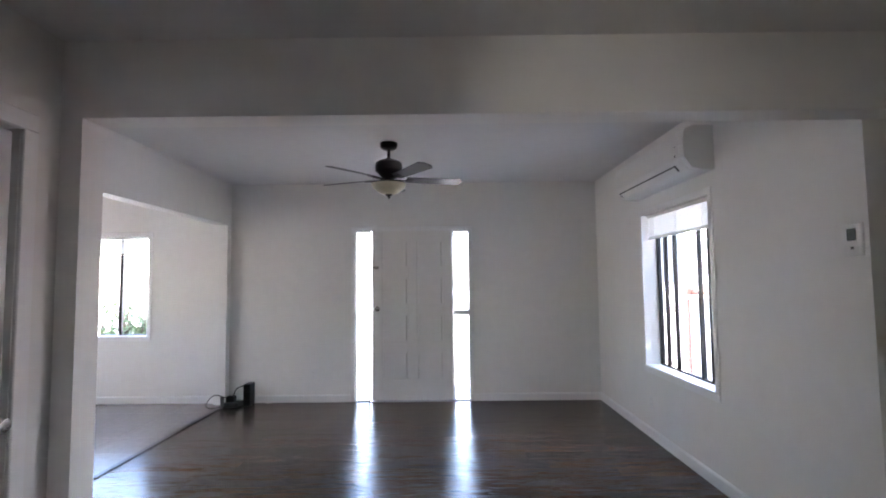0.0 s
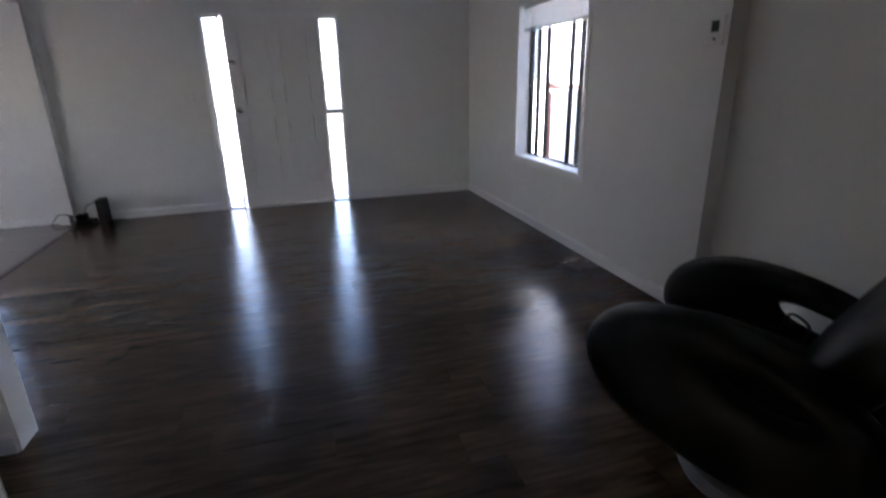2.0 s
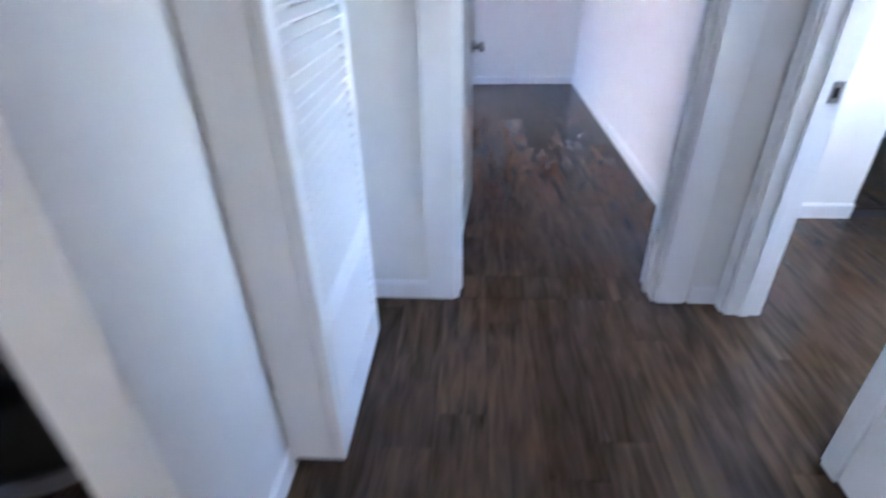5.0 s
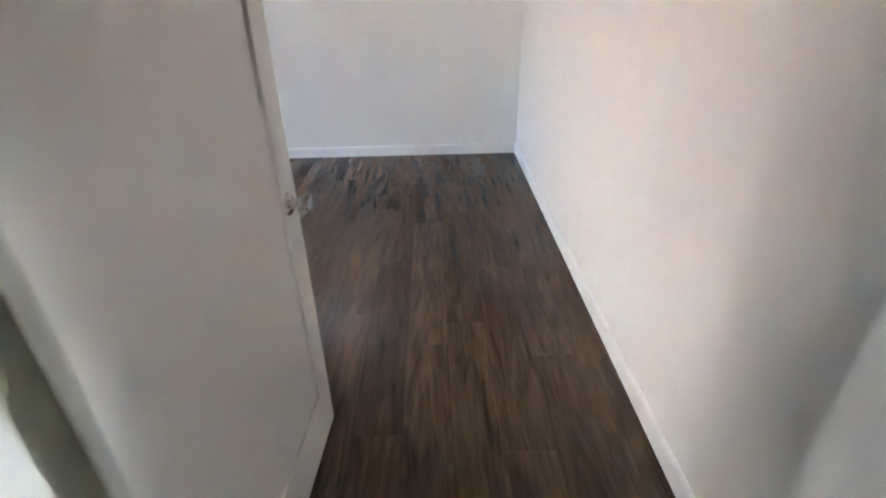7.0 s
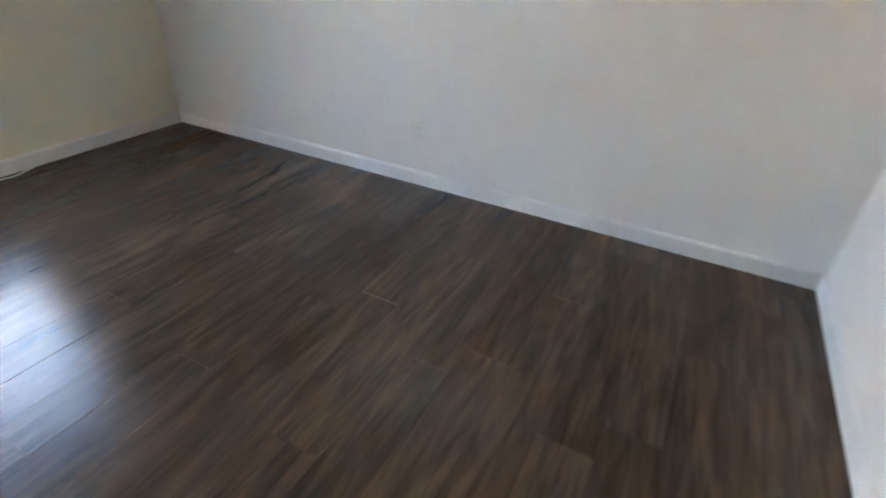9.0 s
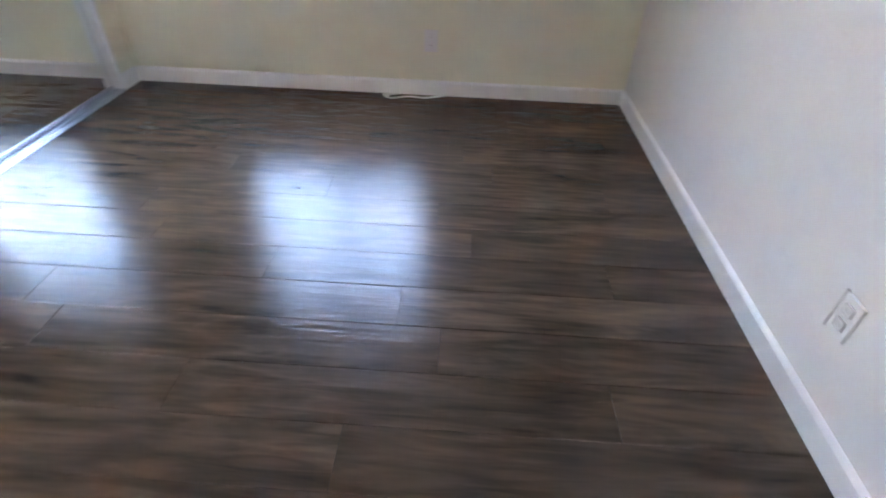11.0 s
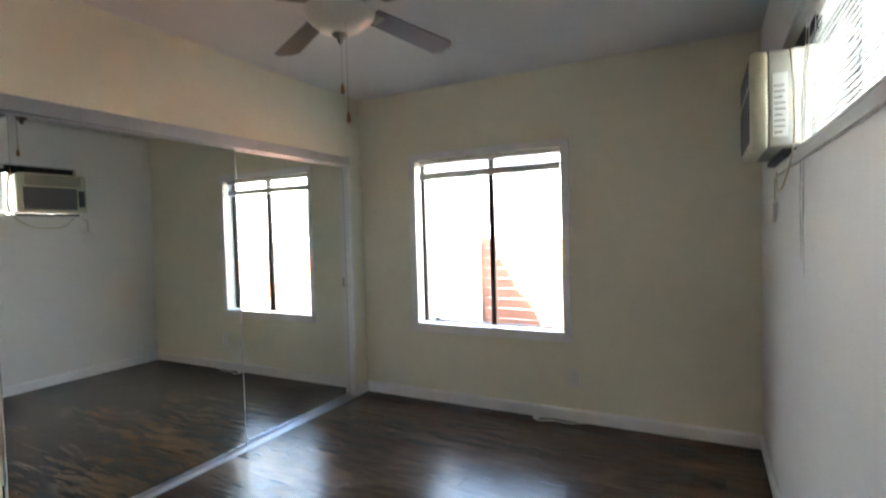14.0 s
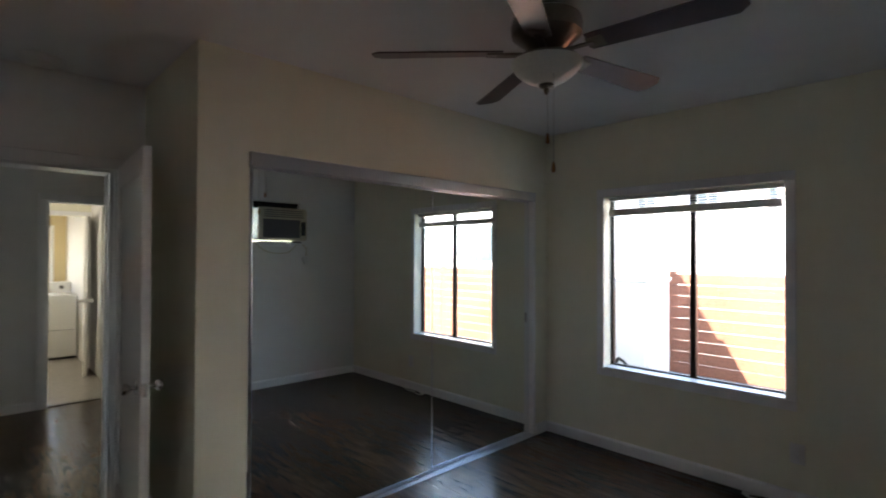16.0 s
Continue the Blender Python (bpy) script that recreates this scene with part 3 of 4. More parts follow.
for y, z in ((0.93, 1.22), (0.99, 1.27)):
    part("pull_cord", tube(bmesh.new(), curve_points([(X_E + 0.01, y, 2.10), (X_E - 0.006, y, 1.75), (X_E - 0.01, y + 0.01, z + 0.2), (X_E - 0.008, y, z)], 6), 0.0018, 5), BLIND, high_blind)


# ---- closet with mirrored doors ----
track = thing("closet_track", "aluminium sliding door track round the closet opening", "door track")
part("head_track", B(3.040, 3.113, -0.163, 2.298, 1.985, 2.058, 0.003), ALU, track)
part("floor_track", B(3.028, 3.113, -0.163, 2.298, 0.0, 0.008, 0.002), ALU, track)
for x in (3.036, 3.064, 3.096):
    part("rail", B(x, x + 0.006, -0.163, 2.298, 0.0085, 0.016), ALU, track)
part("side_post", B(3.033, 3.111, 2.268, 2.298, 0.017, 1.984, 0.003), TRIM, track, "white end post")


def mirror_door(x, y0, y1, label):
    root = thing("mirror_door", label, "mirrored door", "sliding closet doors")
    part("mirror", B(x - 0.006, x, y0 + 0.008, y1 - 0.008, 0.04, 1.974), MIRROR, root, "clear mirror")
    for u in (y0, y1 - 0.006):
        part("stile", B(x - 0.016, x + 0.003, u, u + 0.006, 0.02, 1.983, 0.002), ALU, root)
    part("bottom_rail", B(x - 0.016, x + 0.003, y0 + 0.009, y1 - 0.009, 0.02, 0.042, 0.002), ALU, root)
    part("top_rail", B(x - 0.016, x + 0.003, y0 + 0.009, y1 - 0.009, 1.972, 1.983, 0.002), ALU, root)
    return root


mirror_door(3.090, -0.150, 1.13, "tall mirrored sliding closet door with a thin frame")
md = mirror_door(3.060, 1.09, 2.265, "tall mirrored sliding closet door behind its neighbour")
part("finger_pull", B(3.0605, 3.064, 2.215, 2.235, 0.96, 1.04, 0.001), CHROME, md)


# ---- louvered closet door in the hall ----
lou = thing("louvered_cupboard", "white louvered cupboard standing out from the hallway wall", "cupboard")
LX0, LX1, LY0, LY1, LZ0, LZ1 = 1.05, 1.66, -0.285, -0.117, 0.035, 2.05
part("side_panel", B(LX0, LX0 + 0.02, LY0 + 0.03, LY1, LZ0, LZ1, 0.002), TRIM, lou)
part("side_panel", B(LX1 - 0.02, LX1, LY0 + 0.03, LY1, LZ0, LZ1, 0.002), TRIM, lou)
part("top_panel", B(LX0 + 0.02, LX1 - 0.02, LY0 + 0.03, LY1, LZ1 - 0.02, LZ1, 0.002), TRIM, lou)
part("bottom_panel", B(LX0 + 0.02, LX1 - 0.02, LY0 + 0.03, LY1, LZ0, LZ0 + 0.02, 0.002), TRIM, lou)
part("back_panel", B(LX0 + 0.02, LX1 - 0.02, LY1 - 0.012, LY1, LZ0 + 0.02, LZ1 - 0.02), TRIM, lou)
ldoor = part("louver_door", bmesh.new(), TRIM, lou)
bm = bmesh.new()
for x0, x1, z0, z1 in ((LX0, LX0 + 0.05, LZ0, LZ1), (LX1 - 0.05, LX1, LZ0, LZ1), (LX0 + 0.05, LX1 - 0.05, LZ0, LZ0 + 0.16), (LX0 + 0.05, LX1 - 0.05, LZ1 - 0.1, LZ1), (LX0 + 0.05, LX1 - 0.05, 0.50, 0.585)):
    box(bm, x0, x1, LY0, LY0 + 0.028, z0, z1, 0.002)
bm.to_mesh(ldoor.data)
bm.free()
for z0, z1 in ((LZ0 + 0.16, 0.50), (0.585, LZ1 - 0.1)):
    n = int((z1 - z0) / 0.032)
    for i in range(n):
        part("louver", B(-0.255, 0.255, -0.018, 0.018, -0.003, 0.003, m=pose((LX0 + LX1) / 2, LY0 + 0.0145, z0 + (i + 0.5) * (z1 - z0) / n, 20, 0, 0)), TRIM, ldoor)


# ---- ceiling fans ----
def ceiling_fan(name, label, x, y, top, drop, mat, blade_mat, bowl_mat, first, r, motor_r, vents, bowl_r, chains):
    root = thing(name, label, "ceiling fan")
    o = pose(x, y, 0)
    zb = top - drop                        # the blades' height
    part("canopy", lathe(bmesh.new(), [(0.0, top), (0.075, top), (0.078, top - 0.02), (0.07, top - 0.045), (0.045, top - 0.06), (0.0, top - 0.06)], o), mat, root, smooth=True)
    part("downrod", lathe(bmesh.new(), [(0.014, top - 0.06), (0.014, zb + 0.16), (0.03, zb + 0.15), (0.034, zb + 0.12)], o, 16), mat, root, smooth=True)
    part("motor", lathe(bmesh.new(), [(0, zb + 0.13), (motor_r * 0.75, zb + 0.13), (motor_r * 0.95, zb + 0.11), (motor_r, zb + 0.08), (motor_r * 0.98, zb + 0.04), (motor_r * 0.7, zb + 0.005), (motor_r * 0.5, zb - 0.02), (0.05, zb - 0.03), (0.05, zb - 0.06), (0, zb - 0.06)], o), mat, root, smooth=True)
    for i in range(vents):
        a = 360 * i / vents
        part("vent_fin", B(motor_r * 0.72, motor_r * 0.985, -0.004, 0.004, 0.008, 0.036, 0.002, m=o @ pose(0, 0, zb, 0, 0, a) @ pose(0, 0, 0.012, 0, -12, 0)), ALU if vents else mat, root)
    part("light_fitter", lathe(bmesh.new(), [(0, zb - 0.06), (bowl_r * 0.9, zb - 0.062), (bowl_r * 0.95, zb - 0.075), (bowl_r * 0.6, zb - 0.08), (0, zb - 0.08)], o), mat, root, smooth=True)
    part("light_bowl", lathe(bmesh.new(), [(bowl_r, zb - 0.076), (bowl_r * 0.98, zb - 0.09), (bowl_r * 0.86, zb - 0.115), (bowl_r * 0.62, zb - 0.145), (bowl_r * 0.36, zb - 0.165), (0, zb - 0.172)], o), bowl_mat, root, smooth=True)
    part("finial", lathe(bmesh.new(), [(0.034, zb - 0.166), (0.032, zb - 0.176), (0.012, zb - 0.186), (0.013, zb - 0.196), (0.006, zb - 0.208), (0, zb - 0.212)], o, 16), mat, root, smooth=True)
    for i in range(5):
        m = o @ pose(0, 0, zb - 0.04, 0, 0, first + 72 * i)
        hold = part("blade_arm", box(box(bmesh.new(), motor_r * 0.45, motor_r + 0.06, -0.014, 0.014, -0.004, 0.004, 0.002, m=m), motor_r + 0.03, motor_r + 0.10, -0.035, 0.035, 0.0045, 0.009, 0.002, m=m @ pose(0, 0, -0.006, -12, 0, 0)), mat, root)
        a, b, w0, w1 = motor_r + 0.035, r, 0.052, 0.068
        out = [(a, -w0), (b - 0.035, -w1), (b - 0.022, -w1 * 0.82), (b, -w1 * 0.5), (b, w1 * 0.5), (b - 0.022, w1 * 0.82), (b - 0.035, w1), (a, w0)]
        part("blade", prism(bmesh.new(), out, -0.003, 0.003, "z", m @ pose(0, 0, 0.008, -12, 0, 0)), blade_mat, root)
    for dx, dy, z in chains:
        c = part("pull_chain", tube(bmesh.new(), [(x + dx, y + dy, zb - 0.07), (x + dx, y + dy, z)], 0.0014, 5), CHROME, root)
        part("pull_knob", lathe(bmesh.new(), [(0, 0), (0.007, 0.0), (0.009, 0.012), (0.005, 0.04), (0, 0.044)], pose(x + dx, y + dy, z - 0.03), 12), WOODEN, c, "orange wooden pull knob")
    return root


ceiling_fan("ceiling_fan", "dark bronze five-blade ceiling fan with an amber bowl light", -0.50, 4.0, LIV_C, 0.29, BRONZE, BLADE1, AMBER, 15, 0.66, 0.12, 0, 0.155, ())
ceiling_fan("ceiling_fan", "pewter five-blade ceiling fan with cherry blades and a white bowl", 4.44, 0.55, BED_C, 0.157, PEWTER, BLADE2, ALABASTER, 8, 0.74, 0.15, 28, 0.15, ((0.02, -0.02, 2.02), (0.07, -0.05, 1.89)))


# ---- chair ----
chair = thing("recliner_chair", "black leather recliner with oval looped arms on a round base", "armchair")
CX, CY = 0.0, -0.02
chair.scale = (1.02, 1.02, 0.95)
chair.location, chair.rotation_euler = (1.185, 0.705, 0), (0, 0, radians(-63))


def oval(cx, cz, rx, rz, tilt, n, power=2.3):
    pts = []
    for i in range(n):
        a = 2 * math.pi * i / n
        c, s = math.cos(a), math.sin(a)
        px, pz = rx * math.copysign(abs(c) ** (2 / power), c), rz * math.copysign(abs(s) ** (2 / power), s)
        t = radians(tilt)
        pts.append((cx + px * math.cos(t) + pz * math.sin(t), cz - px * math.sin(t) + pz * math.cos(t)))
    return pts


def arm(cy, half):
    bm = bmesh.new()
    n, k = 56, 14
    outer, inner = oval(CX - 0.10, 0.44, 0.45, 0.255, 13, n, 2.15), oval(CX + 0.02, 0.52, 0.135, 0.055, 16, n)
    rings = []
    for j in range(2 * k):
        a = 2 * math.pi * j / (2 * k)
        u = 0.5 - 0.5 * math.cos(a)
        y = half * math.copysign(abs(math.sin(a)) ** 0.55, math.sin(a))
        rings.append([bm.verts.new((o[0] * (1 - u) + i[0] * u, cy + y, o[1] * (1 - u) + i[1] * u)) for o, i in zip(outer, inner)])
    for j in range(2 * k):
        r0, r1 = rings[j], rings[(j + 1) % (2 * k)]
        for i in range(n):
            bm.faces.new((r0[i], r0[(i + 1) % n], r1[(i + 1) % n], r1[i]))
    return bm


def cushion(m, sx, sy, sz, p=3.2, n=20):
    """A stuffed rounded block."""
    bm = bmesh.new()
    bmesh.ops.create_uvsphere(bm, u_segments=n * 2, v_segments=n, radius=1)
    for v in bm.verts:
        d = v.co.normalized()
        k = (abs(d.x) ** p + abs(d.y) ** p + abs(d.z) ** p) ** (-1 / p)
        v.co = m @ Vector((d.x * k * sx, d.y * k * sy, d.z * k * sz))
    return bm


for cy in (CY - 0.30, CY + 0.34):
    part("armrest", arm(cy, 0.085), LEATHER, chair, smooth=True)
part("seat", cushion(pose(CX - 0.08, CY + 0.02, 0.40, 0, 8, 0), 0.36, 0.235, 0.10), LEATHER, chair, smooth=True)
part("backrest", cushion(pose(CX + 0.29, CY + 0.02, 0.80, 0, 27, 0), 0.115, 0.235, 0.50), LEATHER, chair, smooth=True)
part("head_cushion", cushion(pose(CX + 0.385, CY + 0.02, 1.10, 0, 27, 0), 0.105, 0.21, 0.14), LEATHER, chair, smooth=True)
part("footrest", cushion(pose(CX - 0.42, CY + 0.02, 0.31, 0, -12, 0), 0.05, 0.22, 0.15), LEATHER, chair, smooth=True)
part("underframe", B(CX - 0.25, CX + 0.28, CY - 0.2, CY + 0.24, 0.14, 0.30, 0.03, 2), BLACKP, chair)
part("swivel_post", lathe(bmesh.new(), [(0.05, 0.07), (0.05, 0.15)], pose(CX, CY + 0.02, 0), 20), BASEGREY, chair)
part("base_disc", lathe(bmesh.new(), [(0, 0), (0.28, 0), (0.285, 0.01), (0.27, 0.05), (0.22, 0.075), (0, 0.08)], pose(CX, CY + 0.02, 0), 48), BASEGREY, chair, "dark grey round base", True)
part("remote_cord", tube(bmesh.new(), curve_points([(CX - 0.08, CY + 0.25, 0.50), (CX - 0.05, CY + 0.24, 0.57), (CX + 0.01, CY + 0.25, 0.53), (CX + 0.0, CY + 0.24, 0.47)], 8), 0.006), BLACKP, chair)


# ---- wall air conditioner, thermostat, outlets ----
ac = thing("air_conditioner", "white split air conditioner mounted high on the wall", "air conditioner")
prof = [(1.849, 2.19), (1.849, 2.50), (1.70, 2.50), (1.645, 2.47), (1.63, 2.40), (1.635, 2.28), (1.69, 2.205), (1.76, 2.19)]
part("body", prism(bmesh.new(), prof, 3.12, 4.42, "y"), PLASTIC, ac)
part("end_cap", prism(bmesh.new(), [(x + (0.006 if x < 1.8 else 0), z) for x, z in prof], 3.06, 3.118, "y"), PLASTIC, ac)
part("front_panel", prism(bmesh.new(), [(1.627, 2.40), (1.632, 2.285), (1.636, 2.285), (1.633, 2.40), (1.648, 2.468), (1.643, 2.470)], 3.22, 4.41, "y"), PLASTIC, ac)
part("air_flap", B(-0.022, 0.022, 3.24, 4.36, -0.004, 0.004, 0.002, m=pose(1.672, 0, 2.226, 0, 52, 0)), PLASTIC, ac)
part("outlet_slot", B(-0.026, 0.026, 3.22, 4.38, -0.002, 0.002, m=pose(1.668, 0, 2.231, 0, 52, 0)), BLACKP, ac)
part("display_dot", B(1.632, 1.6365, 3.17, 3.185, 2.30, 2.315), GREYP, ac)
part("display_dot", B(1.631, 1.6355, 3.17, 3.185, 2.37, 2.385), GREYP, ac)

thermostat = thing("thermostat", "white wall thermostat with a grey display", "thermostat")
part("body", B(1.836, 1.85, 1.865, 1.975, 1.53, 1.68, 0.006, 2), PLASTIC, thermostat)
part("display", B(1.8335, 1.8365, 1.895, 1.945, 1.60, 1.655), LCD, thermostat)
for y in (1.885, 1.91, 1.935):
    part("button", B(1.8325, 1.8365, y, y + 0.016, 1.560, 1.572, 0.001), GREYP if y == 1.91 else PLASTIC, thermostat)


SLOT = material("socket_slot", (0.32, 0.32, 0.31), 0.6)


def outlet(m, label="white wall socket plate"):
    root = thing("wall_socket", label, "wall socket", "wall sockets")
    part("plate", B(-0.036, 0.036, 0, 0.006, -0.058, 0.058, 0.003, m=m), PLASTIC, root)
    for z in (-0.022, 0.022):
        s = part("socket", B(-0.017, 0.017, 0.0062, 0.009, z - 0.015, z + 0.015, 0.003, m=m), PLASTIC, root)
        for x in (-0.006, 0.006):
            part("slot", B(x - 0.001, x + 0.001, 0.009, 0.0094, z - 0.005, z + 0.005, m=m), SLOT, s)
    return root


outlet(pose(X_E, 0.352, 0.33, 0, 0, 90), "white wall socket plate low on the bedroom wall")
outlet(pose(4.93, Y_N, 0.32, 0, 0, 180), "white wall socket plate under the bedroom window")
outlet(pose(-1.62, 5.8, 0.33, 0, 0, 180), "white wall socket plate beside the front door")
outlet(pose(-4.16, 5.8, 0.33, 0, 0, 180), "white wall socket plate under the kitchen window")
outlet(pose(1.85, 4.3, 0.33, 0, 0, 90), "white wall socket plate low on the living room wall")
switch = thing("light_switch", "white light switch plate beside the front door", "light switch")
part("plate", B(-1.40, -1.28, 5.793, 5.80, 1.18, 1.30, 0.003), PLASTIC, switch)
for x in (-1.37, -1.31):
    part("toggle", B(x - 0.005, x + 0.005, 5.782, 5.793, 1.225, 1.25, 0.002), PLASTIC, switch)
det = thing("smoke_detector", "round white smoke detector on the bedroom ceiling", "smoke detector")
part("body", lathe(bmesh.new(), [(0.0, BED_C), (0.095, BED_C), (0.095, BED_C - 0.012), (0.08, BED_C - 0.034), (0, BED_C - 0.042)], pose(2.27, -0.95, 0)), PLASTIC, det, smooth=True)
vent = thing("floor_register", "small dull metal floor register", "floor vent")
part("frame", B(1.52, 1.62, 2.58, 2.85, 0.0005, 0.004, 0.001), BRONZE, vent)
for i in range(8):
    part("slat", B(1.53, 1.61, 2.59 + i * 0.032, 2.605 + i * 0.032, 0.0042, 0.006), BRONZE, vent)


# ---- window air conditioner ----
CASE = material("aged_metal_case", (0.46, 0.44, 0.38), 0.5, vary=0.08)
wac = thing("window_air_conditioner", "yellowed window air conditioner with a hanging cord", "air conditioner")
part("case", B(X_E - 0.20, X_E + 0.45, 0.86, 1.24, 1.665, 2.03, 0.008), CASE, wac)
part("front", B(X_E - 0.34, X_E - 0.201, 0.845, 1.255, 1.655, 2.035, 0.03, 3), CREAM, wac, "yellowed plastic front", True)
part("grille_back", B(X_E - 0.345, X_E - 0.338, 0.875, 1.19, 1.69, 1.90), GREYP, wac)
for i in range(12):
    part("grille_bar", B(X_E - 0.35, X_E - 0.3452, 0.875, 1.19, 1.697 + i * 0.017, 1.703 + i * 0.017), GREYP, wac)
for i in range(4):
    part("air_vane", B(X_E - 0.348, X_E - 0.338, 0.885, 1.22, 1.925 + i * 0.024, 1.935 + i * 0.024, 0.002), GREYP, wac)
part("control_panel", B(X_E - 0.345, X_E - 0.338, 1.20, 1.24, 1.72, 1.88), BLACKP, wac)
lab = part("label_plate", B(X_E - 0.17, X_E - 0.06, 0.857, 0.8598, 1.70, 1.94), PLASTIC, wac, "pale rating label with unreadable print")
for i in range(9):
    part("print_bar", B(X_E - 0.16, X_E - (0.08 if i % 3 else 0.10), 0.8555, 0.8568, 1.715 + i * 0.022, 1.719 + i * 0.022), GREYP, lab)
part("power_cord", tube(bmesh.new(), curve_points([(X_E - 0.05, 0.84, 2.02), (X_E - 0.03, 0.83, 1.85), (X_E - 0.03, 0.84, 1.66), (X_E - 0.06, 0.95, 1.53), (X_E - 0.05, 1.12, 1.52), (X_E - 0.03, 1.20, 1.60), (X_E - 0.012, 1.24, 1.62), (X_E - 0.012, 1.30, 1.58), (X_E - 0.015, 1.30, 1.47)], 8), 0.006), CREAM, wac)
part("plug_box", B(-0.022, 0.022, -0.03, 0.03, -0.05, 0.05, 0.006, m=pose(X_E - 0.026, 1.30, 1.43, 18, 0, 0)), PLASTIC, wac)
part("bracket", B(X_E - 0.10, X_E + 0.02, 0.86, 1.24, 1.635, 1.654), BLACKP, wac)
filler = thing("window_filler_panel", "dark filler strip above the window air conditioner", "panel")
part("panel", B(X_E + 0.03, X_E + 0.05, 0.98, 1.678, 2.06, 2.138), ALU_DARK, filler)

wac.location, wac.scale = (X_E * 0.56, -0.075, 0.03), (0.44, 1.42, 1.0)
# ---- clutter ----
modem = thing("modem_router", "black router and modem with tangled cables on the floor", "router")
part("tower", B(-2.395, -2.315, 5.60, 5.76, 0.0, 0.26, 0.008), BLACKP, modem)
part("router_body", B(-2.62, -2.44, 5.56, 5.74, 0.0, 0.05, 0.01, 2, m=None), BLACKP, modem)
part("power_supply", B(-2.60, -2.50, 5.60, 5.68, 0.052, 0.12, 0.01, 2), BLACKP, modem)
part("cord", tube(bmesh.new(), curve_points([(-2.40, 5.62, 0.24), (-2.47, 5.6, 0.21), (-2.52, 5.62, 0.12)], 8), 0.006), BLACKP, modem)
part("cord", tube(bmesh.new(), curve_points([(-2.60, 5.62, 0.1), (-2.72, 5.58, 0.14), (-2.80, 5.55, 0.05), (-2.74, 5.5, 0.008), (-2.60, 5.54, 0.02)], 8), 0.005), BLACKP, modem)
part("indicator_face", B(-2.64, -2.60, 5.55, 5.562, 0.02, 0.13, 0.003), GREYP, modem)
cable = thing("white_cable", "loose white cable lying by the baseboard", "cable")
part("cord", tube(bmesh.new(), curve_points([(4.74, 2.44, 0.01), (4.66, 2.41, 0.006), (4.70, 2.37, 0.006), (4.80, 2.41, 0.006), (4.90, 2.40, 0.006), (5.02, 2.44, 0.008)], 8), 0.005), PLASTIC, cable)
part("plug", B(4.645, 4.685, 2.395, 2.42, 0.0, 0.02, 0.004), PLASTIC, cable)
cable2 = thing("white_cable", "short white cable end by the baseboard", "cable")
part("cord", tube(bmesh.new(), curve_points([(-2.20, 5.77, 0.03), (-2.17, 5.74, 0.008), (-2.10, 5.76, 0.008)], 8), 0.005), PLASTIC, cable2)
dome = thing("ceiling_light", "dark flush ceiling light in the kitchen", "ceiling light")
part("pan", lathe(bmesh.new(), [(0, LIV_C), (0.16, LIV_C), (0.17, LIV_C - 0.03), (0.12, LIV_C - 0.07), (0, LIV_C - 0.08)], pose(-3.72, 4.6, 0)), BRONZE, dome, smooth=True)

# ---- laundry ----
washer = thing("washing_machine", "white top-loading washing machine with a raised control panel", "washing machine")
part("cabinet", B(-4.10, -3.42, -0.72, -0.04, 0.03, 0.92, 0.012, 2), ENAMEL, washer)
part("kick_plate", B(-4.08, -3.46, -0.70, -0.06, 0.0, 0.03), BLACKP, washer)
part("lid", B(-3.92, -3.45, -0.68, -0.08, 0.921, 0.935, 0.004), ENAMEL, washer)
part("control_panel", B(-4.10, -3.94, -0.71, -0.05, 0.92, 1.10, 0.012, 2), ENAMEL, washer)
for i in range(3):
    part("dial", lathe(bmesh.new(), [(0, 0), (0.03, 0), (0.026, 0.02), (0, 0.022)], pose(-3.94, -0.57 + i * 0.2, 1.02, 0, 90, 0), 16), GREYP, washer)
part("front_seam", B(-3.42, -3.417, -0.71, -0.05, 0.42, 0.428), GREYP, washer)
tap = thing("washer_tap", "dark utility taps on the laundry wall", "tap")
for y in (-0.60, -0.48):
    part("valve", lathe(bmesh.new(), [(0, 0), (0.02, 0), (0.02, 0.03), (0.03, 0.04), (0.03, 0.06), (0, 0.06)], pose(-4.76, y, 1.16, 0, 0, 0), 12), BRONZE, tap)
    part("pipe", tube(bmesh.new(), [(-4.78, y, 1.18), (-4.72, y, 1.18), (-4.72, y, 1.10)], 0.012), BRONZE, tap)

# ---- outside ----
slab("ground", -400, 400, -400, 400, -0.42, -0.32, CONCRETE, "pale concrete yard and ground", "ground")


def fence(name, x0, x1, y, top, label):
    root = thing(name, label, "fence")
    n = 11
    h = (top + 0.30) / n
    x = x0
    while x < x1 - 0.01:
        e = min(x + 2.4, x1)
        for i in range(n):
            part("board", B(x + 0.004, e - 0.004, y, y + 0.02, -0.30 + i * h, -0.30 + (i + 1) * h - 0.005, 0.003), FENCE, root)
        part("post", B(x - 0.045, x + 0.045, y + 0.021, y + 0.11, -0.32, top + 0.03, 0.005), FENCE, root)
        x = e
    return root


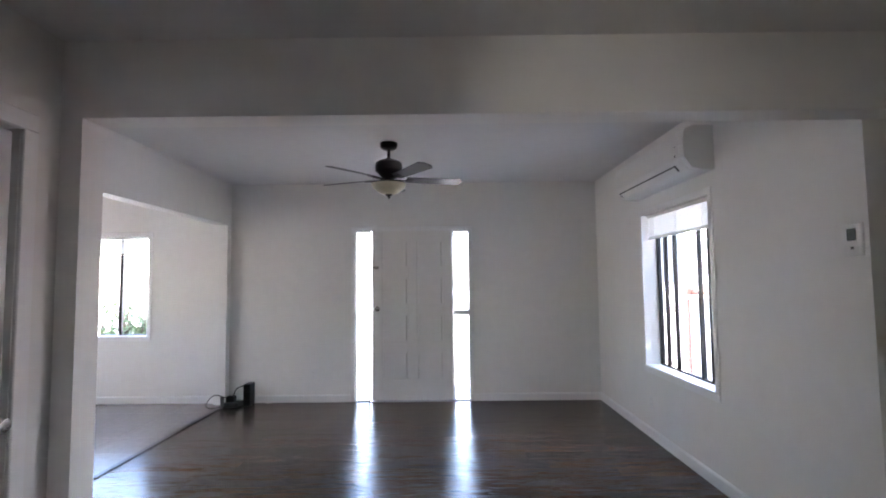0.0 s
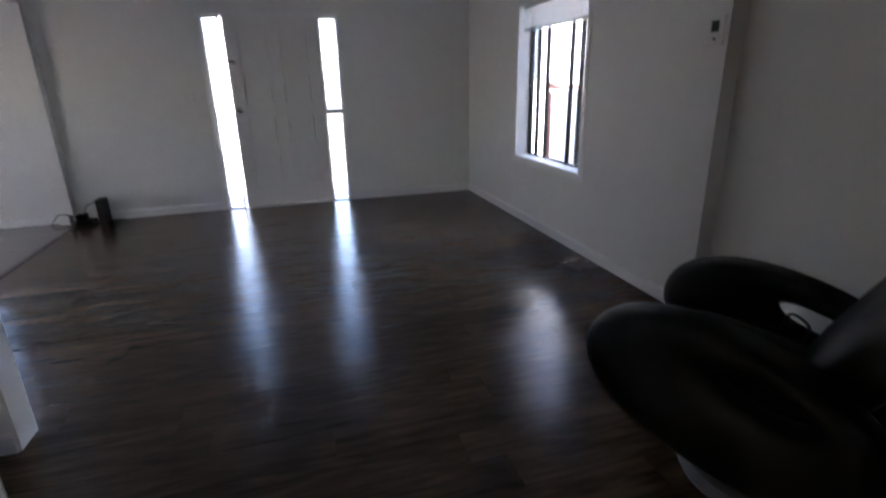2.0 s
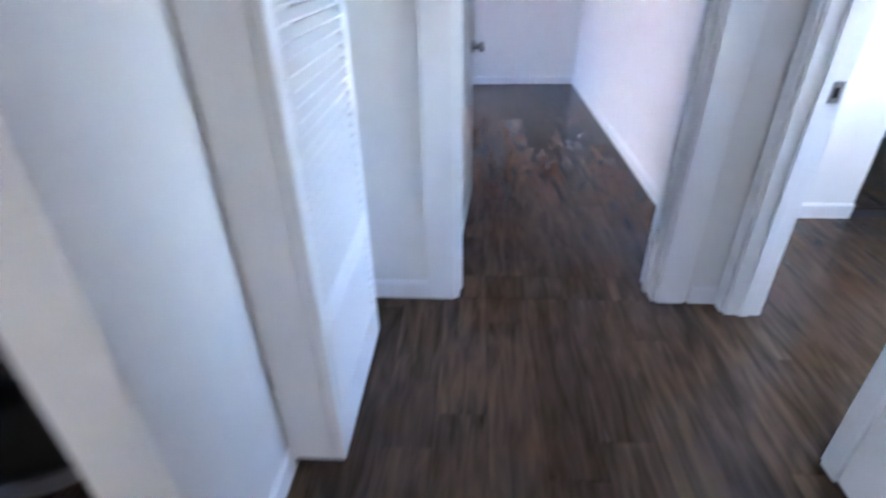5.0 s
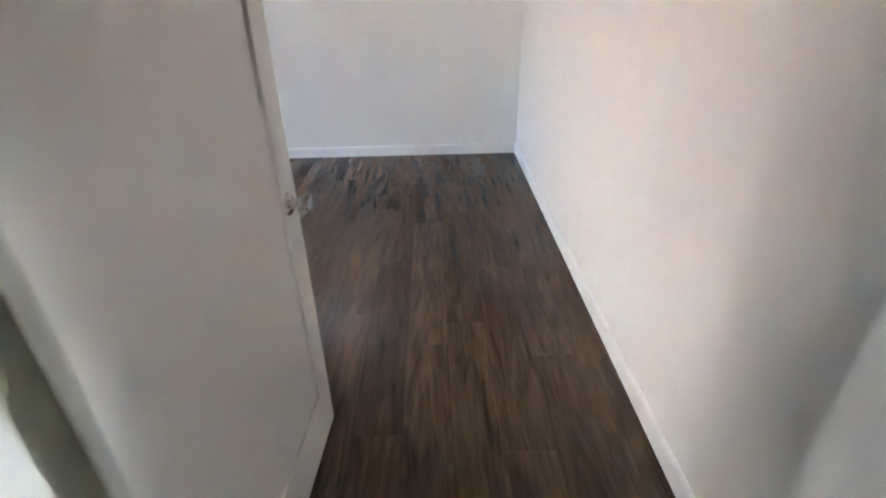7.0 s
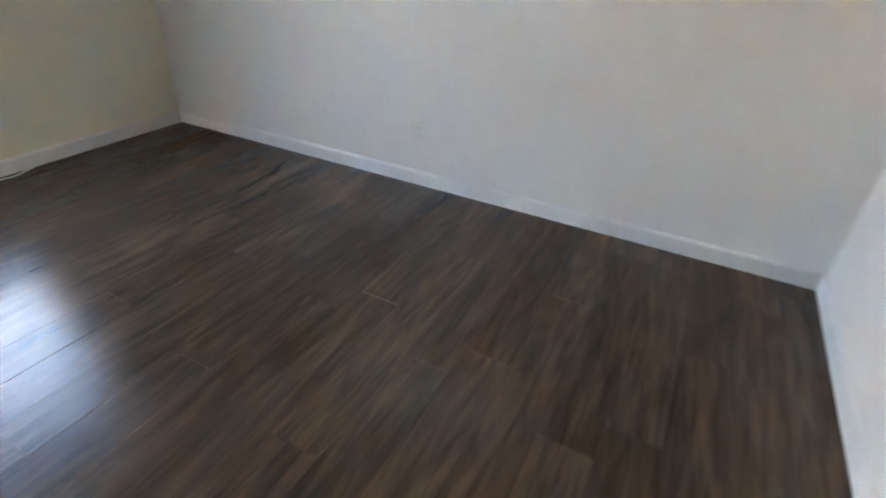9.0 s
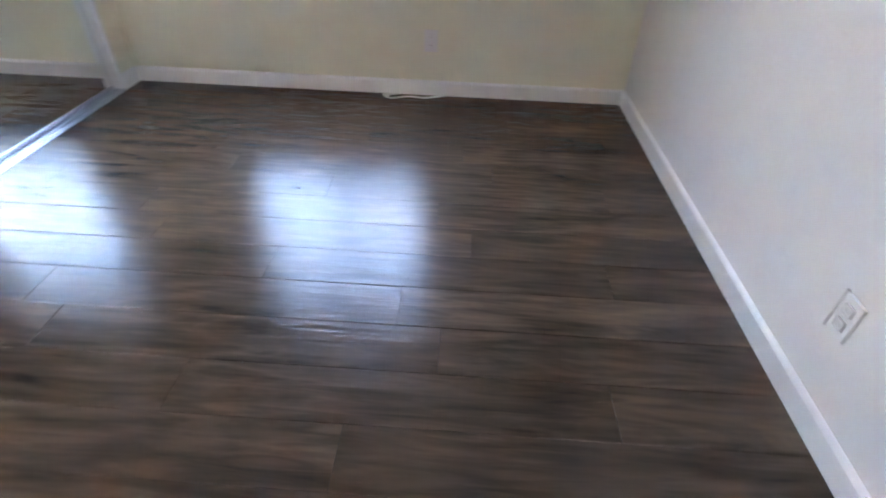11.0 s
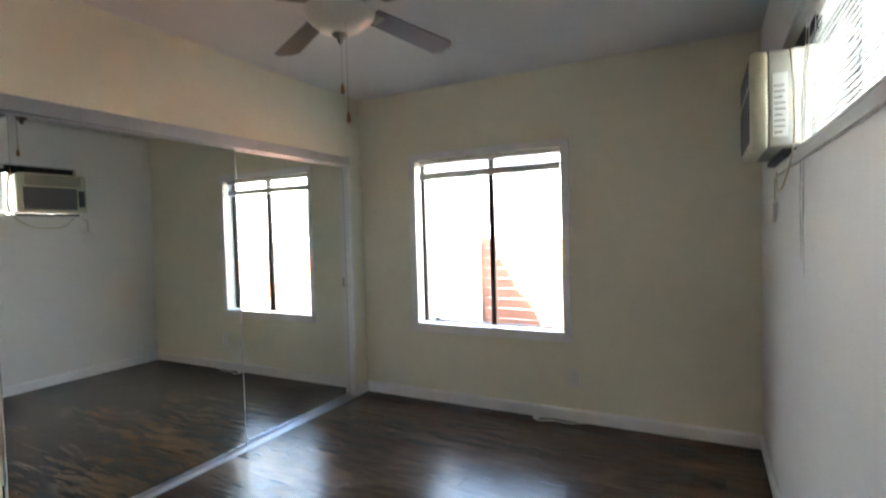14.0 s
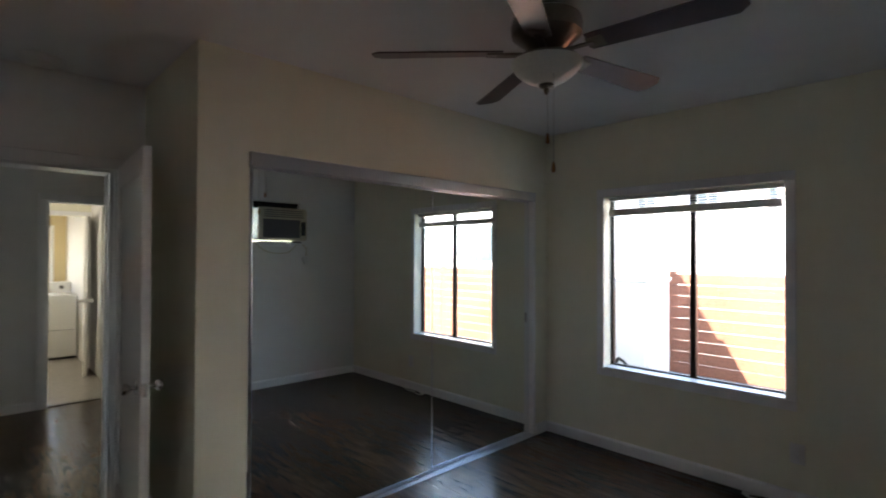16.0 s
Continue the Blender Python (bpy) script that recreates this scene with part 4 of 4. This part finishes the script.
fence("fence", 2.9, 12.2, 5.6, 1.30, "red-stained horizontal board fence")
shed = thing("utility_cabinet", "white metal utility cabinet standing in the side yard", "cabinet")
part("body", B(2.62, 3.08, 4.55, 5.1, -0.32, 1.22, 0.01), ENAMEL, shed)
part("lid", B(2.60, 3.10, 4.53, 5.12, 1.22, 1.26, 0.006), ENAMEL, shed)
part("door", B(2.67, 3.03, 4.535, 4.549, -0.25, 1.15, 0.004), ENAMEL, shed)
part("valve_pipe", tube(bmesh.new(), curve_points([(2.75, 4.4, -0.32), (2.75, 4.4, 0.25), (2.82, 4.38, 0.30), (2.9, 4.4, 0.22)], 8), 0.018), BRONZE, shed)


def neighbour(name, x0, x1, y0, y1, h, rows, cols, label):
    root = thing(name, label, "house")
    part("wall", B(x0, x1, y0, y1, -0.32, h), STUCCO, root)
    part("roof", prism(bmesh.new(), [(y0 - 0.5, h), (y1 + 0.5, h), ((y0 + y1) / 2, h + 1.6)], x0 - 0.5, x1 + 0.5, "x"), BASEGREY, root)
    for r in range(rows):
        for c in range(cols):
            u = x0 + (x1 - x0) * (c + 0.5) / cols
            z = 1.35 + 2.8 * r
            w = part("window", B(u - 0.55, u + 0.55, y0 - 0.03, y0 - 0.001, z, z + 1.1), WINDOW_DARK, root)
            for q in (u - 0.6, u - 0.02, u + 0.55):
                part("frame", B(q, q + 0.05, y0 - 0.06, y0 - 0.031, z - 0.05, z + 1.15), TRIM, w)
            part("sill", B(u - 0.65, u + 0.65, y0 - 0.1, y0 - 0.031, z - 0.1, z - 0.051), TRIM, w)
    return root


neighbour("neighbour_house", 3.0, 16.0, 10.5, 18.0, 5.6, 2, 4, "white two-storey neighbouring house with dark windows")
neighbour("neighbour_house", -14.0, 0.5, 30.0, 38.0, 5.4, 2, 4, "white house across the street")


def bush(name, x, y, h, label, seed):
    rng = random.Random(seed)
    root = thing(name, label, "shrub")
    stems, leaves = bmesh.new(), bmesh.new()
    for i in range(14):
        a, s = rng.uniform(0, 6.28), rng.uniform(0.15, 0.55)
        tip = Vector((x + math.cos(a) * s, y + math.sin(a) * s, -0.32 + h * rng.uniform(0.6, 1.0)))
        mid = Vector((x + math.cos(a) * s * 0.3, y + math.sin(a) * s * 0.3, -0.32 + h * 0.45))
        tube(stems, [(x, y, -0.32), mid, tip], 0.012, 5)
        for k in range(48):
            p = mid.lerp(tip, rng.uniform(0.0, 1.1)) + Vector((rng.gauss(0, 0.09), rng.gauss(0, 0.09), rng.gauss(0, 0.07)))
            m = Matrix.Translation(p) @ Euler((rng.uniform(0, 6.28), rng.uniform(0, 6.28), rng.uniform(0, 6.28))).to_matrix().to_4x4()
            l, w = rng.uniform(0.04, 0.075), rng.uniform(0.014, 0.024)
            v = [leaves.verts.new(m @ Vector(c)) for c in ((-l, 0, 0), (0, -w, 0.006), (l, 0, 0), (0, w, 0.006))]
            leaves.faces.new(v)
    part("stem", stems, BARK, root)
    part("foliage", leaves, LEAF, root)
    return root


for i, (bx, by, bh) in enumerate(((-4.7, 7.1, 1.55), (-4.15, 7.0, 1.4), (-3.7, 7.3, 1.5), (-5.3, 7.3, 1.5))):
    bush("shrub", bx, by, bh, "green leafy shrub outside the kitchen window", i)


# ---- floor pieces ----
def floor_tiles(parent, x0, x1, y0, y1, size):
    shared = None
    x = x1
    while x > x0 + 0.01:
        a = max(x - size, x0)
        y = y1
        while y > y0 + 0.01:
            b = max(y - size, y0)
            if shared is None or x - a < size - 0.001 or y - b < size - 0.001:
                bm = B(0.002, x - a - 0.002, 0.002, y - b - 0.002, -0.008, 0, 0.0012)
                ob = finish("tile", bm, TILE)
                if x - a >= size - 0.001 and y - b >= size - 0.001:
                    shared = ob.data
            else:
                ob = new("tile", shared)
            ob.location, ob.parent = (a, b, 0), parent
            y = b
        x = a


floor_tiles(tile_floor, -5.88, -2.66, 2.6, 5.80, 0.45)

PLANK_W, PLANK_L = 0.18, 1.22
plank_meshes = {}


def plank(parent, a, b, y, w):
    key = (round(b - a, 3), round(w, 3))
    if key not in plank_meshes:
        bm = B(0.0005, key[0] - 0.0005, 0.0005, key[1] - 0.0005, -0.0035, 0, 0.0006)
        ob = finish("plank", bm, PLANK)
        plank_meshes[key] = ob.data
    else:
        ob = new("plank", plank_meshes[key])
    ob.location, ob.parent = (a, y, 0), parent
    ob.rotation_euler = (random.uniform(-0.0035, 0.0035), random.uniform(-0.0002, 0.0002), 0)


def lay(parent, x0, x1, y0, y1):
    """Rows of planks on one common grid, staggered and cut at the walls."""
    k = math.floor(y0 / PLANK_W + 1e-6)
    while k * PLANK_W < y1 - 0.002:
        r0, r1 = max(k * PLANK_W, y0), min((k + 1) * PLANK_W, y1)
        off = (k * 0.437 + (k % 3) * 0.29) % PLANK_L
        x = math.floor((x0 - off) / PLANK_L) * PLANK_L + off
        while x < x1 - 0.002:
            a, b = max(x, x0), min(x + PLANK_L, x1)
            if b - a > 0.01 and r1 - r0 > 0.004:
                plank(parent, a, b, r0, r1 - r0)
            x += PLANK_L
        k += 1


lay(floor, -2.64, 1.85, 1.84, 5.80)
lay(floor, -1.62, 1.95, 0.05, 1.70)
lay(floor, -1.53, 1.95, 1.70, 1.84)
lay(floor, -0.66, 1.94, -1.74, 0.05)
lay(floor, 1.94, 2.12, -1.47, -0.62)
lay(floor, 2.12, X_E, Y_S, -0.42)
lay(floor, 3.0, X_E, -0.42, Y_N)
lay(floor, 1.13, 1.87, -1.88, -1.74)
